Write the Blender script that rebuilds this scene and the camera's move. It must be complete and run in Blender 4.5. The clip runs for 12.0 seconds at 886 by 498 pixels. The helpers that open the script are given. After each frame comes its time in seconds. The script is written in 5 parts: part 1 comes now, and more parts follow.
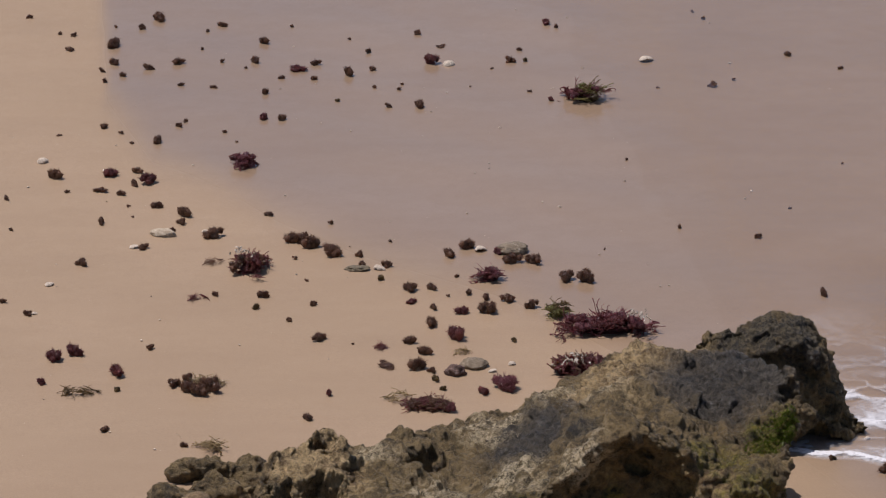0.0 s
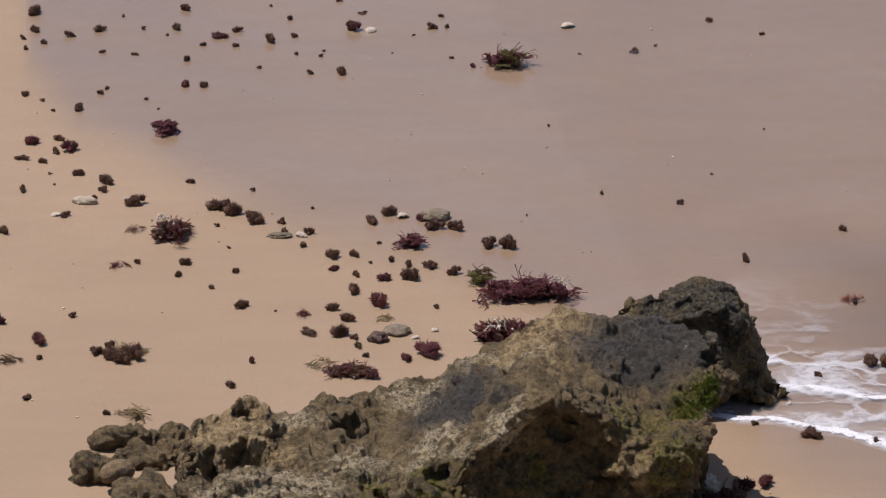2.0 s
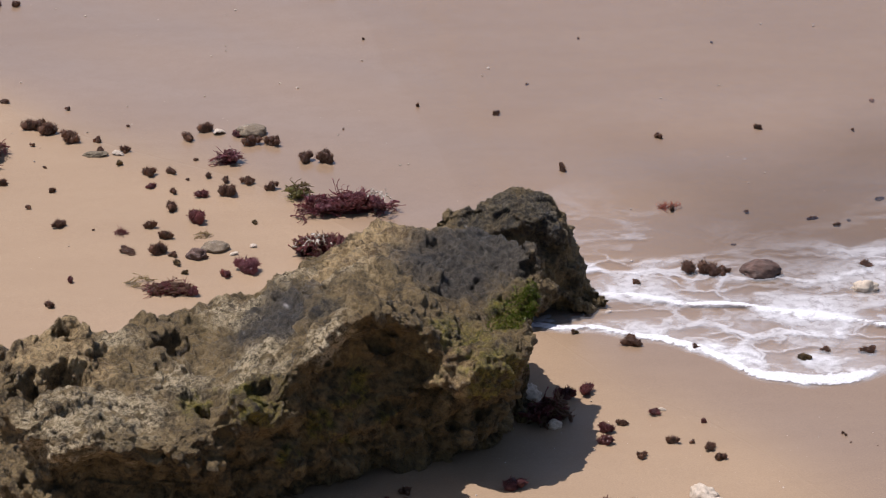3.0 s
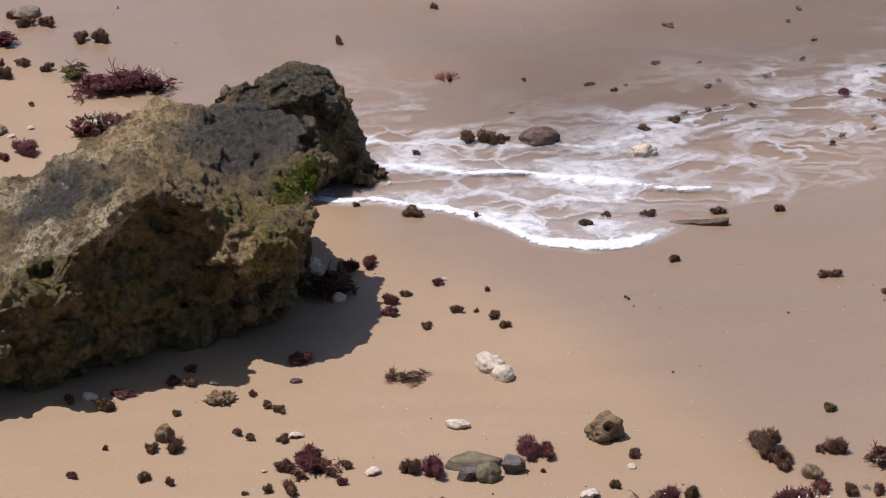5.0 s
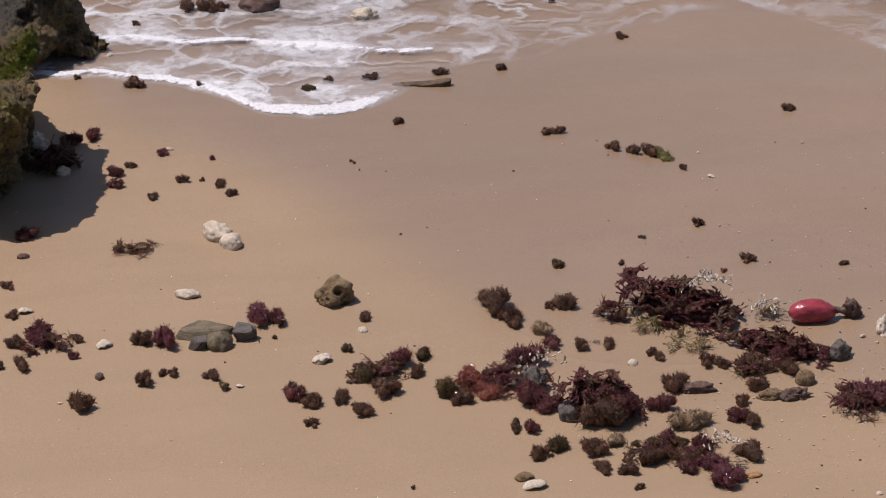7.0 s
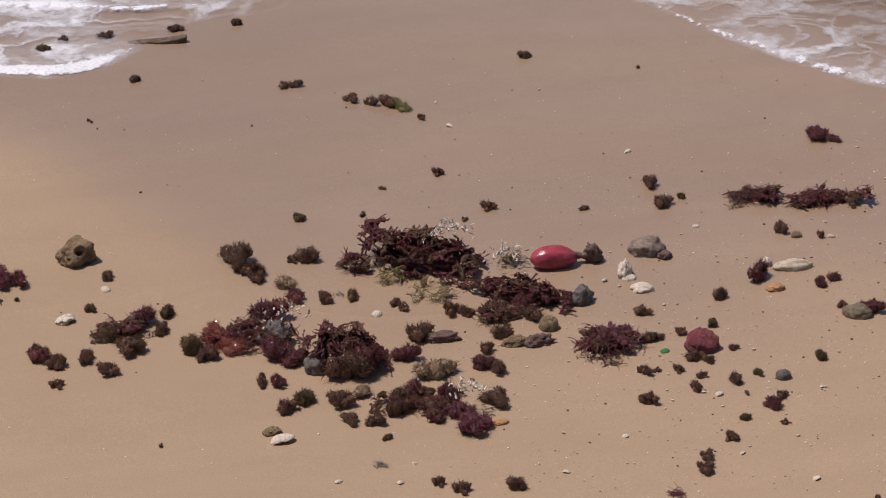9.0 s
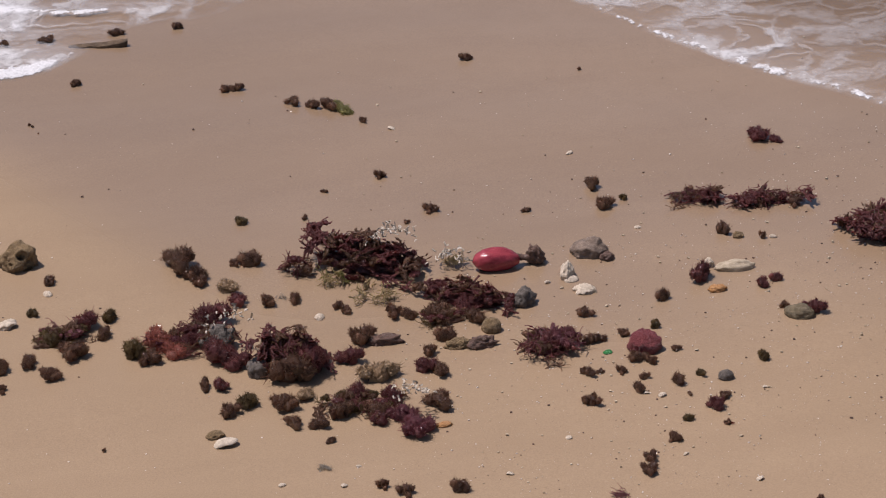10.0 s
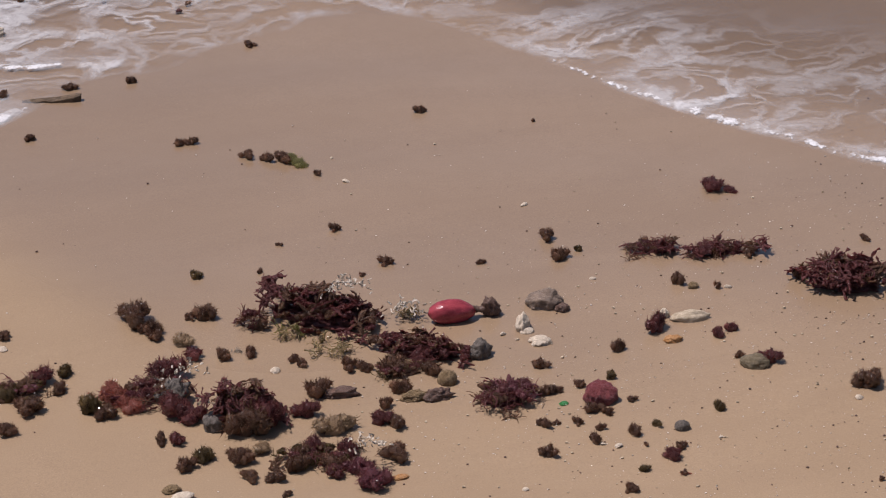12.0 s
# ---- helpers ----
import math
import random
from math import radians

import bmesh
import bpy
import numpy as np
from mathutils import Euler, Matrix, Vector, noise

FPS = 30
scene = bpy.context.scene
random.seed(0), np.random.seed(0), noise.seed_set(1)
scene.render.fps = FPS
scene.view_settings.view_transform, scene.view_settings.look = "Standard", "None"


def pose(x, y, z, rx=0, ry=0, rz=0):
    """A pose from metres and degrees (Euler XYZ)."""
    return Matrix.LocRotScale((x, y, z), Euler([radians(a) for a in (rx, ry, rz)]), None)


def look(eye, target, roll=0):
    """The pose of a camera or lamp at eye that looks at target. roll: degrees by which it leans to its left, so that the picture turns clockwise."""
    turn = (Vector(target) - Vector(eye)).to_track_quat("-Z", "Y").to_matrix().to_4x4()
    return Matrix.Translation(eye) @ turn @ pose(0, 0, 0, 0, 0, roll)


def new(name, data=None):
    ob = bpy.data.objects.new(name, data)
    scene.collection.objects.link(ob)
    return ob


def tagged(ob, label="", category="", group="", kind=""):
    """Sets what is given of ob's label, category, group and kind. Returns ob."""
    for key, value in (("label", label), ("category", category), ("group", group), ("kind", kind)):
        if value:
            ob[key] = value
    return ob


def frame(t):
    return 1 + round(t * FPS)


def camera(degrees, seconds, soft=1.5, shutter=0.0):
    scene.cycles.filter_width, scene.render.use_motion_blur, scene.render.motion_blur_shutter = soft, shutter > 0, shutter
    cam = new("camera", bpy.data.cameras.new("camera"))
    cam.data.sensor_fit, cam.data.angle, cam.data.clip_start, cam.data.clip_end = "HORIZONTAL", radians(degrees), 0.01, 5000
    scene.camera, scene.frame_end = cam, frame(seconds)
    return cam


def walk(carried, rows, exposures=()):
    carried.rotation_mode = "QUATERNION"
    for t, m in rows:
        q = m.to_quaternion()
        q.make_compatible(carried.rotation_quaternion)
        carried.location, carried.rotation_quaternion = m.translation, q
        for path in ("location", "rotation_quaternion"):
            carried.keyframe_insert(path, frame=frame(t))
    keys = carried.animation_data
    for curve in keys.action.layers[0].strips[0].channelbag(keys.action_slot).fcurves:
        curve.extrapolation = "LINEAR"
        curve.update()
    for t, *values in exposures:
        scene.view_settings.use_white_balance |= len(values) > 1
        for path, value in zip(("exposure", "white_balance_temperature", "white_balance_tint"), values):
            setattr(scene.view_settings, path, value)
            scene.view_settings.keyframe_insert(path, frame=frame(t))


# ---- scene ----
# A sandy shore at the waterline: a pitted boulder, washed-up seaweed, stones and shells, with thin foam running in.
EYE = 2.2
cam = camera(13.0, 12.0, soft=1.12)
ROWS = [
    (0, -0.000, -21.225, -0.119),
    (0.5, -0.012, -21.499, 0.107),
    (1, -0.710, -21.512, 0.192),
    (1.5, -0.844, -21.416, -0.036),
    (2, -1.229, -21.716, 0.163),
    (2.5, -2.645, -22.327, 0.028),
    (3, -4.131, -22.980, 0.099),
    (3.2, -4.610, -23.170, 0.254),
    (4.8, -7.320, -24.553, -0.164),
    (5, -7.661, -24.849, -0.173),
    (5.5, -8.604, -25.603, -0.251),
    (6, -9.405, -26.305, -0.208),
    (6.5, -10.653, -26.562, -0.243),
    (7, -12.137, -26.844, -0.193),
    (7.5, -13.419, -26.908, 0.039),
    (7.7, -13.967, -27.051, -0.178),
    (9.3, -16.839, -27.544, 0.087),
    (9.5, -17.088, -27.476, 0.018),
    (10, -17.374, -27.498, 0.160),
    (10.5, -17.475, -27.450, 0.114),
    (11, -17.662, -27.335, 0.115),
    (11.5, -17.823, -27.273, 0.081),
    (12, -18.114, -26.725, 0.108),
]
walk(cam, [(t, pose(0, 0, EYE, 90 + pitch, 0, yaw) @ pose(0, 0, 0, 0, 0, roll)) for t, yaw, pitch, roll in ROWS],
     exposures=[(0.0, 0.05, 6180, 18), (1.5, 0.1, 6180, 18), (3.0, 0.42, 6150, 18), (5.0, 0.36, 6120, 18), (5.6, 0.16, 6150, 18), (6.5, 0.1, 6350, 19), (12.0, 0.1, 6350, 19)])

# ---- sky and sun ----
SUN_TO = Vector((-0.93, 0.35, 0.0)).normalized()
SUN_HIGH = radians(67.5)
world = bpy.data.worlds.new("sky")
scene.world = world
world.use_nodes = True
wn = world.node_tree
sky = wn.nodes.new("ShaderNodeTexSky")
sky.sky_type, sky.sun_disc, sky.sun_elevation, sky.sun_rotation = "NISHITA", False, SUN_HIGH, math.atan2(SUN_TO.x, SUN_TO.y)
wn.links.new(sky.outputs["Color"], wn.nodes["Background"].inputs["Color"])
wn.nodes["Background"].inputs["Strength"].default_value = 0.066
sky.dust_density = 1.4
sun = new("sun", bpy.data.lights.new("sun", "SUN"))
sun.data.energy, sun.data.angle, sun.data.color = 4.15, radians(0.6), (1.0, 0.95, 0.89)
sun.matrix_world = look((0, 0, 5), Vector((0, 0, 5)) - SUN_TO * math.cos(SUN_HIGH) - Vector((0, 0, math.sin(SUN_HIGH))))


# ---- material tools ----
class Mat:
    """A small builder for node materials."""

    def __init__(self, name):
        self.m = bpy.data.materials.new(name)
        self.m.use_nodes = True
        self.t = self.m.node_tree
        self.bsdf = self.t.nodes["Principled BSDF"]
        self.out = self.t.nodes["Material Output"]

    def node(self, kind, **values):
        n = self.t.nodes.new(kind)
        for key, value in values.items():
            n.inputs[key.replace("_", " ")].default_value = value
        return n

    def link(self, a, b):
        self.t.links.new(a, b)

    def coords(self, which="Object"):
        return self.t.nodes.new("ShaderNodeTexCoord").outputs[which]

    def noise(self, vec, scale, detail=3.0, rough=0.55, distort=0.0):
        n = self.node("ShaderNodeTexNoise", Scale=scale, Detail=detail, Roughness=rough, Distortion=distort)
        self.link(vec, n.inputs["Vector"])
        return n.outputs["Fac"]

    def ramp(self, fac, *stops):
        n = self.t.nodes.new("ShaderNodeValToRGB")
        e = n.color_ramp.elements
        while len(e) < len(stops):
            e.new(0.5)
        for el, (pos, col) in zip(e, stops):
            el.position = pos
            el.color = (*col, 1) if len(col) == 3 else col
        self.link(fac, n.inputs["Fac"])
        return n.outputs["Color"]

    def span(self, fac, lo, hi, a=0.0, b=1.0):
        n = self.t.nodes.new("ShaderNodeMapRange")
        n.interpolation_type = "SMOOTHSTEP"
        for key, value in zip(("From Min", "From Max", "To Min", "To Max"), (lo, hi, a, b)):
            n.inputs[key].default_value = value
        self.link(fac, n.inputs["Value"])
        return n.outputs["Result"]

    def math(self, op, a, b=None):
        n = self.t.nodes.new("ShaderNodeMath")
        n.operation = op
        for i, v in enumerate((a, b)):
            if v is None:
                continue
            if isinstance(v, (int, float)):
                n.inputs[i].default_value = v
            else:
                self.link(v, n.inputs[i])
        return n.outputs[0]

    def mix(self, fac, a, b, blend="MIX"):
        n = self.t.nodes.new("ShaderNodeMix")
        n.data_type, n.blend_type = "RGBA", blend
        for sock, v in ((n.inputs[0], fac), (n.inputs[6], a), (n.inputs[7], b)):
            if isinstance(v, (int, float)):
                sock.default_value = v
            elif isinstance(v, tuple):
                sock.default_value = (*v, 1)
            else:
                self.link(v, sock)
        return n.outputs[2]

    def bump(self, height, strength, distance, under=None):
        n = self.node("ShaderNodeBump", Strength=strength, Distance=distance)
        self.link(height, n.inputs["Height"])
        if under:
            self.link(under, n.inputs["Normal"])
        return n.outputs["Normal"]

    def attr(self, name):
        n = self.t.nodes.new("ShaderNodeAttribute")
        n.attribute_name = name
        return n.outputs["Fac"]

    def random(self):
        return self.t.nodes.new("ShaderNodeObjectInfo").outputs["Random"]

    def set(self, **values):
        for key, value in values.items():
            sock = self.bsdf.inputs[key.replace("_", " ")]
            if isinstance(value, (int, float)):
                sock.default_value = value
            elif isinstance(value, tuple):
                sock.default_value = (*value, 1)
            else:
                self.link(value, sock)
        return self.m


def sand_material():
    k = Mat("sand")
    v = k.coords()
    grain = k.noise(v, 480, 3, 0.75)
    mid = k.noise(v, 14, 5, 0.6)
    broad = k.noise(v, 1.6, 3, 0.5)
    wet = k.attr("wet")
    col = k.mix(k.span(broad, 0.35, 0.65), (0.316, 0.220, 0.131), (0.351, 0.246, 0.149))
    col = k.mix(k.span(mid, 0.3, 0.7, 0, 0.35), col, (0.288, 0.200, 0.122))
    col = k.mix(k.span(grain, 0.36, 0.66, 0, 0.55), col, (0.235, 0.158, 0.095))
    col = k.mix(k.span(k.noise(v, 340, 1, 0.5), 0.72, 0.77, 0, 0.25), col, (0.55, 0.45, 0.33))
    col = k.mix(k.span(k.noise(v, 380, 1, 0.5), 0.73, 0.77, 0, 0.3), col, (0.12, 0.085, 0.06))
    # Wet sand is darker; the bluish lean paints in part of the sky's reflection.
    col = k.mix(wet, col, k.mix(1.0, col, (0.848, 0.838, 0.866), "MULTIPLY"))
    mp = k.t.nodes.new("ShaderNodeMapping")
    mp.inputs["Scale"].default_value = (0.5, 2.2, 1.0)
    mp.inputs["Rotation"].default_value = (0, 0, radians(-14))
    k.link(v, mp.inputs["Vector"])
    drain = k.noise(mp.outputs[0], 5, 4, 0.6, 0.8)
    col = k.mix(k.span(drain, 0.35, 0.68, 0, 0.22), col, k.mix(1.0, col, (0.80, 0.77, 0.76), "MULTIPLY"))
    rough = k.mix(wet, k.span(mid, 0.3, 0.7, 0.5, 0.62), k.span(mid, 0.3, 0.7, 0.30, 0.42))
    height = k.math("ADD", k.math("MULTIPLY", grain, 0.35), k.math("MULTIPLY", k.noise(v, 240, 3, 0.6), 0.65))
    strength = k.node("ShaderNodeBump", Distance=0.0012)
    k.link(height, strength.inputs["Height"])
    k.link(k.span(wet, 0, 1, 0.32, 0.06), strength.inputs["Strength"])
    film = k.bump(k.noise(v, 9, 2, 0.5), 0.05, 0.004)
    k.link(film, k.bsdf.inputs["Coat Normal"])
    k.link(strength.outputs["Normal"], k.bsdf.inputs["Normal"])
    return k.set(Base_Color=col, Roughness=rough, Coat_Weight=k.math("MULTIPLY", k.span(wet, 0, 1, 0.10, 1.0), k.span(k.attr("under"), 0, 1, 1.0, 0.0)), Coat_Roughness=k.span(wet, 0.2, 1, 0.30, 0.10),
                 Coat_IOR=1.36, Specular_IOR_Level=0.35)


def rock_material():
    k = Mat("pitted_limestone")
    v = k.coords()
    n1, n2 = k.noise(v, 7, 6, 0.65, 0.6), k.noise(v, 38, 6, 0.72)
    n3, n4 = k.noise(v, 120, 6, 0.8), k.noise(v, 18, 5, 0.65, 1.2)
    n5 = k.noise(v, 420, 5, 0.8)
    blend = k.math("ADD", k.math("MULTIPLY", n2, 0.55), k.math("MULTIPLY", n3, 0.45))

    def zone(name, lo=0.30, hi=0.62):
        """A patch with a ragged rim."""
        return k.span(k.math("ADD", k.attr(name), k.math("ADD", k.math("MULTIPLY", k.math("SUBTRACT", n4, 0.5), 0.9), k.math("MULTIPLY", k.math("SUBTRACT", n2, 0.5), 1.2))), lo - 0.10, hi + 0.12)

    # Base colour kept low so the front looks shaded against the brightened top.
    col = k.mix(k.span(blend, 0.38, 0.60), (0.064, 0.045, 0.019), (0.36, 0.255, 0.115))
    col = k.mix(k.span(n1, 0.52, 0.66, 0, 0.5), col, k.mix(k.span(n3, 0.35, 0.65), (0.035, 0.031, 0.018), (0.125, 0.102, 0.052)))
    # Ochre crust, brightened to put sunlight on the top into its colour.
    col = k.mix(k.math("MULTIPLY", zone("ochre"), 0.9), col, k.mix(k.span(blend, 0.40, 0.60), (0.18, 0.112, 0.045), (0.78, 0.57, 0.29)))
    col = k.mix(k.math("MULTIPLY", zone("grey"), 0.88), col, k.mix(k.span(n3, 0.34, 0.66), (0.020, 0.019, 0.017), (0.125, 0.110, 0.090)))
    along = k.t.nodes.new("ShaderNodeMapping")
    along.vector_type = "TEXTURE"
    along.inputs["Rotation"].default_value = (0, 0, radians(30))
    along.inputs["Scale"].default_value = (0.16, 0.040, 0.040)
    k.link(v, along.inputs["Vector"])
    streak = k.math("MULTIPLY", k.span(k.noise(along.outputs[0], 1.6, 6, 0.78, 0.6), 0.42, 0.54), k.span(k.math("ADD", n3, k.math("MULTIPLY", n5, 0.6)), 0.68, 0.90))
    # Pale crust streaks, brightened as painted cream highlights.
    col = k.mix(k.math("MULTIPLY", streak, zone("straw", 0.25, 0.65)), col, (0.80, 0.66, 0.42))
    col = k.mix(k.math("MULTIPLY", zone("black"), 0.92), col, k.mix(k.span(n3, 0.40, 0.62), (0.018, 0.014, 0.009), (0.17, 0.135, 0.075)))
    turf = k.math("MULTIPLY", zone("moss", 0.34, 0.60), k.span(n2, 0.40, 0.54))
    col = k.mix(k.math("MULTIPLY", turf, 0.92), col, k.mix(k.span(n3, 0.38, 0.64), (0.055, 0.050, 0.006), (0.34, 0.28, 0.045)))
    col = k.mix(k.span(n2, 0.60, 0.70, 0, 0.85), col, (0.020, 0.016, 0.011))
    h = k.math("ADD", k.math("MULTIPLY", n2, 0.55), k.math("ADD", k.math("MULTIPLY", n3, 0.6), k.math("MULTIPLY", n5, 0.40)))
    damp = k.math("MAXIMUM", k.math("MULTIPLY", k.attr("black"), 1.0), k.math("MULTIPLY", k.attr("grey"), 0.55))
    return k.set(Base_Color=col, Roughness=k.span(n1, 0.35, 0.6, 0.62, 0.40), Normal=k.bump(h, 1.0, 0.020), Specular_IOR_Level=0.4,
                 Coat_Weight=k.math("MULTIPLY", damp, k.span(n4, 0.40, 0.55)), Coat_Roughness=0.16, Coat_Normal=k.bump(k.math("ADD", n3, n5), 1.0, 0.012))


def weed_material(name, dark, light, tip, rough=0.34, glow=0.55):
    """Wet seaweed: colour varies from plant to plant and from sprig to sprig, with some light passing through."""
    k = Mat(name)
    v = k.coords()
    island = k.t.nodes.new("ShaderNodeNewGeometry").outputs["Random Per Island"]
    col = k.mix(island, dark, light)
    col = k.mix(k.span(k.noise(v, 3.5, 3, 0.6), 0.5, 0.7, 0, 0.8), col, tip)
    col = k.mix(k.span(k.random(), 0.0, 1.0, 0.0, 0.3), col, dark)
    k.set(Base_Color=col, Roughness=rough, Specular_IOR_Level=0.25, Coat_Weight=0.65, Coat_Roughness=0.10, Normal=k.bump(k.noise(v, 30, 4, 0.7), 0.8, 0.03))
    tr = k.node("ShaderNodeBsdfTranslucent")
    k.link(col, tr.inputs["Color"])
    mx = k.node("ShaderNodeMixShader", Fac=glow)
    k.link(k.bsdf.outputs[0], mx.inputs[1])
    k.link(tr.outputs[0], mx.inputs[2])
    k.link(mx.outputs[0], k.out.inputs["Surface"])
    return k.m


def stone_material(name, a, b, spot, rough=0.5, scale=30.0, bump=0.4):
    k = Mat(name)
    v = k.coords()
    col = k.mix(k.span(k.noise(v, scale * 0.2, 4, 0.6), 0.35, 0.65), a, b)
    col = k.mix(k.span(k.noise(v, scale, 4, 0.65), 0.58, 0.68, 0, 0.8), col, spot)
    col = k.mix(k.span(k.random(), 0, 1, 0, 0.25), col, b)
    return k.set(Base_Color=col, Roughness=rough, Normal=k.bump(k.noise(v, scale * 0.7, 5, 0.65), bump, 0.02), Specular_IOR_Level=0.3)


def water_material():
    """Thin clear water that carries foam: a white front, milky wash behind it and lace drawn out in threads."""
    k = Mat("shallow_water")
    v = k.coords()
    warp = k.node("ShaderNodeTexNoise", Scale=5.5, Detail=4.0, Roughness=0.6)
    k.link(v, warp.inputs["Vector"])
    mp = k.t.nodes.new("ShaderNodeMapping")
    mp.inputs["Scale"].default_value = (0.62, 1.1, 1.0)
    mp.inputs["Rotation"].default_value = (0, 0, radians(18))
    k.link(v, mp.inputs["Vector"])
    bent = k.t.nodes.new("ShaderNodeVectorMath")
    bent.operation = "MULTIPLY_ADD"
    k.link(warp.outputs["Color"], bent.inputs[0])
    bent.inputs[1].default_value = (0.20, 0.20, 0.0)
    k.link(mp.outputs[0], bent.inputs[2])
    w = bent.outputs[0]

    def threads(scale, lo, hi):
        cells = k.node("ShaderNodeTexVoronoi", Scale=scale)
        cells.feature = "DISTANCE_TO_EDGE"
        k.link(w, cells.inputs["Vector"])
        return k.span(cells.outputs["Distance"], lo, hi, 1.0, 0.0)

    patch, fine = k.noise(w, 7, 5, 0.6, 0.8), k.noise(v, 60, 4, 0.65)
    froth = k.noise(v, 190, 3, 0.7)
    net = k.math("MAXIMUM", threads(9, 0.03, 0.15), k.math("MULTIPLY", threads(21, 0.02, 0.14), 0.7))
    lace = k.math("MULTIPLY", k.math("MULTIPLY", k.math("ADD", net, k.span(patch, 0.56, 0.68, 0, 0.7)), k.span(patch, 0.36, 0.58)), k.attr("lace"))
    lace = k.math("MULTIPLY", lace, k.span(fine, 0.30, 0.55, 0.45, 1.0))
    milk = k.math("MULTIPLY", k.attr("wash"), k.span(k.math("ADD", patch, k.math("MULTIPLY", fine, 0.4)), 0.48, 0.80, 0.30, 1.0))
    front = k.math("MULTIPLY", k.span(k.math("ADD", k.attr("crest"), k.math("MULTIPLY", k.math("SUBTRACT", fine, 0.5), 1.5)), 0.28, 0.72), k.span(froth, 0.30, 0.55, 0.7, 1.0))
    foam = k.math("MINIMUM", k.math("MAXIMUM", front, k.math("ADD", k.math("MULTIPLY", milk, 0.72), k.math("MULTIPLY", lace, 0.62))), 0.96)
    wave = k.node("ShaderNodeBump", Distance=0.008)
    k.link(k.noise(w, 30, 3, 0.5, 0.5), wave.inputs["Height"])
    k.link(k.math("MULTIPLY", k.attr("stir"), 0.22), wave.inputs["Strength"])
    ripple = wave.outputs["Normal"]
    clear = k.node("ShaderNodeBsdfTransparent")
    k.link(k.mix(k.attr("cloudy"), (0.985, 0.98, 0.975), (0.80, 0.79, 0.78)), clear.inputs["Color"])
    gloss = k.node("ShaderNodeBsdfGlossy", Roughness=0.06, Color=(1, 1, 1, 1))
    k.link(ripple, gloss.inputs["Normal"])
    face = k.node("ShaderNodeLayerWeight", Blend=0.5)
    k.link(ripple, face.inputs["Normal"])
    fres = k.math("ADD", k.math("MULTIPLY", k.math("POWER", face.outputs["Facing"], 5.0), 0.98), 0.02)
    wet = k.node("ShaderNodeMixShader")
    k.link(k.math("MULTIPLY", fres, k.attr("deep")), wet.inputs[0])
    k.link(clear.outputs[0], wet.inputs[1])
    k.link(gloss.outputs[0], wet.inputs[2])
    k.set(Base_Color=(0.70, 0.69, 0.69), Roughness=0.45, Normal=k.bump(k.math("ADD", froth, fine), 0.6, 0.004))
    mx = k.node("ShaderNodeMixShader")
    k.link(foam, mx.inputs[0])
    k.link(wet.outputs[0], mx.inputs[1])
    k.link(k.bsdf.outputs[0], mx.inputs[2])
    k.link(mx.outputs[0], k.out.inputs["Surface"])
    return k.m


SAND, ROCK, WATER = sand_material(), rock_material(), water_material()
DARK = weed_material("dark_brown_weed", (0.2, 0.108, 0.072), (0.6, 0.35, 0.225), (0.5, 0.295, 0.165))
PURPLE = weed_material("purple_weed", (0.2, 0.07, 0.07), (0.62, 0.255, 0.235), (0.46, 0.185, 0.155))
PINK = weed_material("pink_weed", (0.27, 0.085, 0.1), (0.66, 0.3, 0.32), (0.48, 0.2, 0.19))
RED = weed_material("coral_red_weed", (0.52, 0.16, 0.11), (0.85, 0.42, 0.32), (0.68, 0.27, 0.19))
OLIVE = weed_material("olive_weed", (0.15, 0.1, 0.045), (0.48, 0.335, 0.15), (0.36, 0.25, 0.105))
GREEN = weed_material("green_weed", (0.3, 0.27, 0.09), (0.72, 0.66, 0.28), (0.52, 0.47, 0.18))
ALGAE = weed_material("green_algae", (0.080, 0.120, 0.015), (0.352, 0.432, 0.068), (0.208, 0.272, 0.038))
STRAW = weed_material("straw_weed", (0.56, 0.39, 0.17), (0.85, 0.66, 0.36), (0.7, 0.5, 0.24), 0.45, 0.25)
BLEACHED = weed_material("bleached_coralline", (0.44, 0.37, 0.29), (0.74, 0.66, 0.56), (0.55, 0.46, 0.37), 0.6, 0.1)
TAN = weed_material("tan_coralline", (0.4, 0.245, 0.125), (0.82, 0.57, 0.34), (0.62, 0.41, 0.23), 0.6, 0.15)
STONE_GREY = stone_material("grey_stone", (0.130, 0.092, 0.068), (0.25, 0.185, 0.14), (0.07, 0.06, 0.05), 0.4)
STONE_TAN = stone_material("tan_stone", (0.16, 0.105, 0.052), (0.31, 0.215, 0.115), (0.05, 0.033, 0.016), 0.55, 34, 0.6)
STONE_BROWN = stone_material("brown_stone", (0.075, 0.045, 0.034), (0.15, 0.090, 0.068), (0.04, 0.024, 0.018), 0.4)
STONE_OLIVE = stone_material("olive_stone", (0.10, 0.078, 0.046), (0.185, 0.145, 0.088), (0.045, 0.035, 0.02), 0.5)
SLATE = stone_material("slate_stone", (0.066, 0.054, 0.045), (0.135, 0.112, 0.094), (0.05, 0.047, 0.044), 0.45)
WHITE = stone_material("white_shell", (0.466, 0.381, 0.287), (0.640, 0.539, 0.418), (0.388, 0.307, 0.217), 0.5)
SHELL_TAN = stone_material("cream_shell", (0.36, 0.28, 0.19), (0.52, 0.43, 0.31), (0.22, 0.16, 0.10), 0.5)
ORANGE = stone_material("orange_shell", (0.32, 0.15, 0.05), (0.45, 0.24, 0.10), (0.15, 0.06, 0.02), 0.4)
JELLY = stone_material("grey_sponge", (0.17, 0.130, 0.085), (0.26, 0.205, 0.14), (0.13, 0.10, 0.065), 0.12)
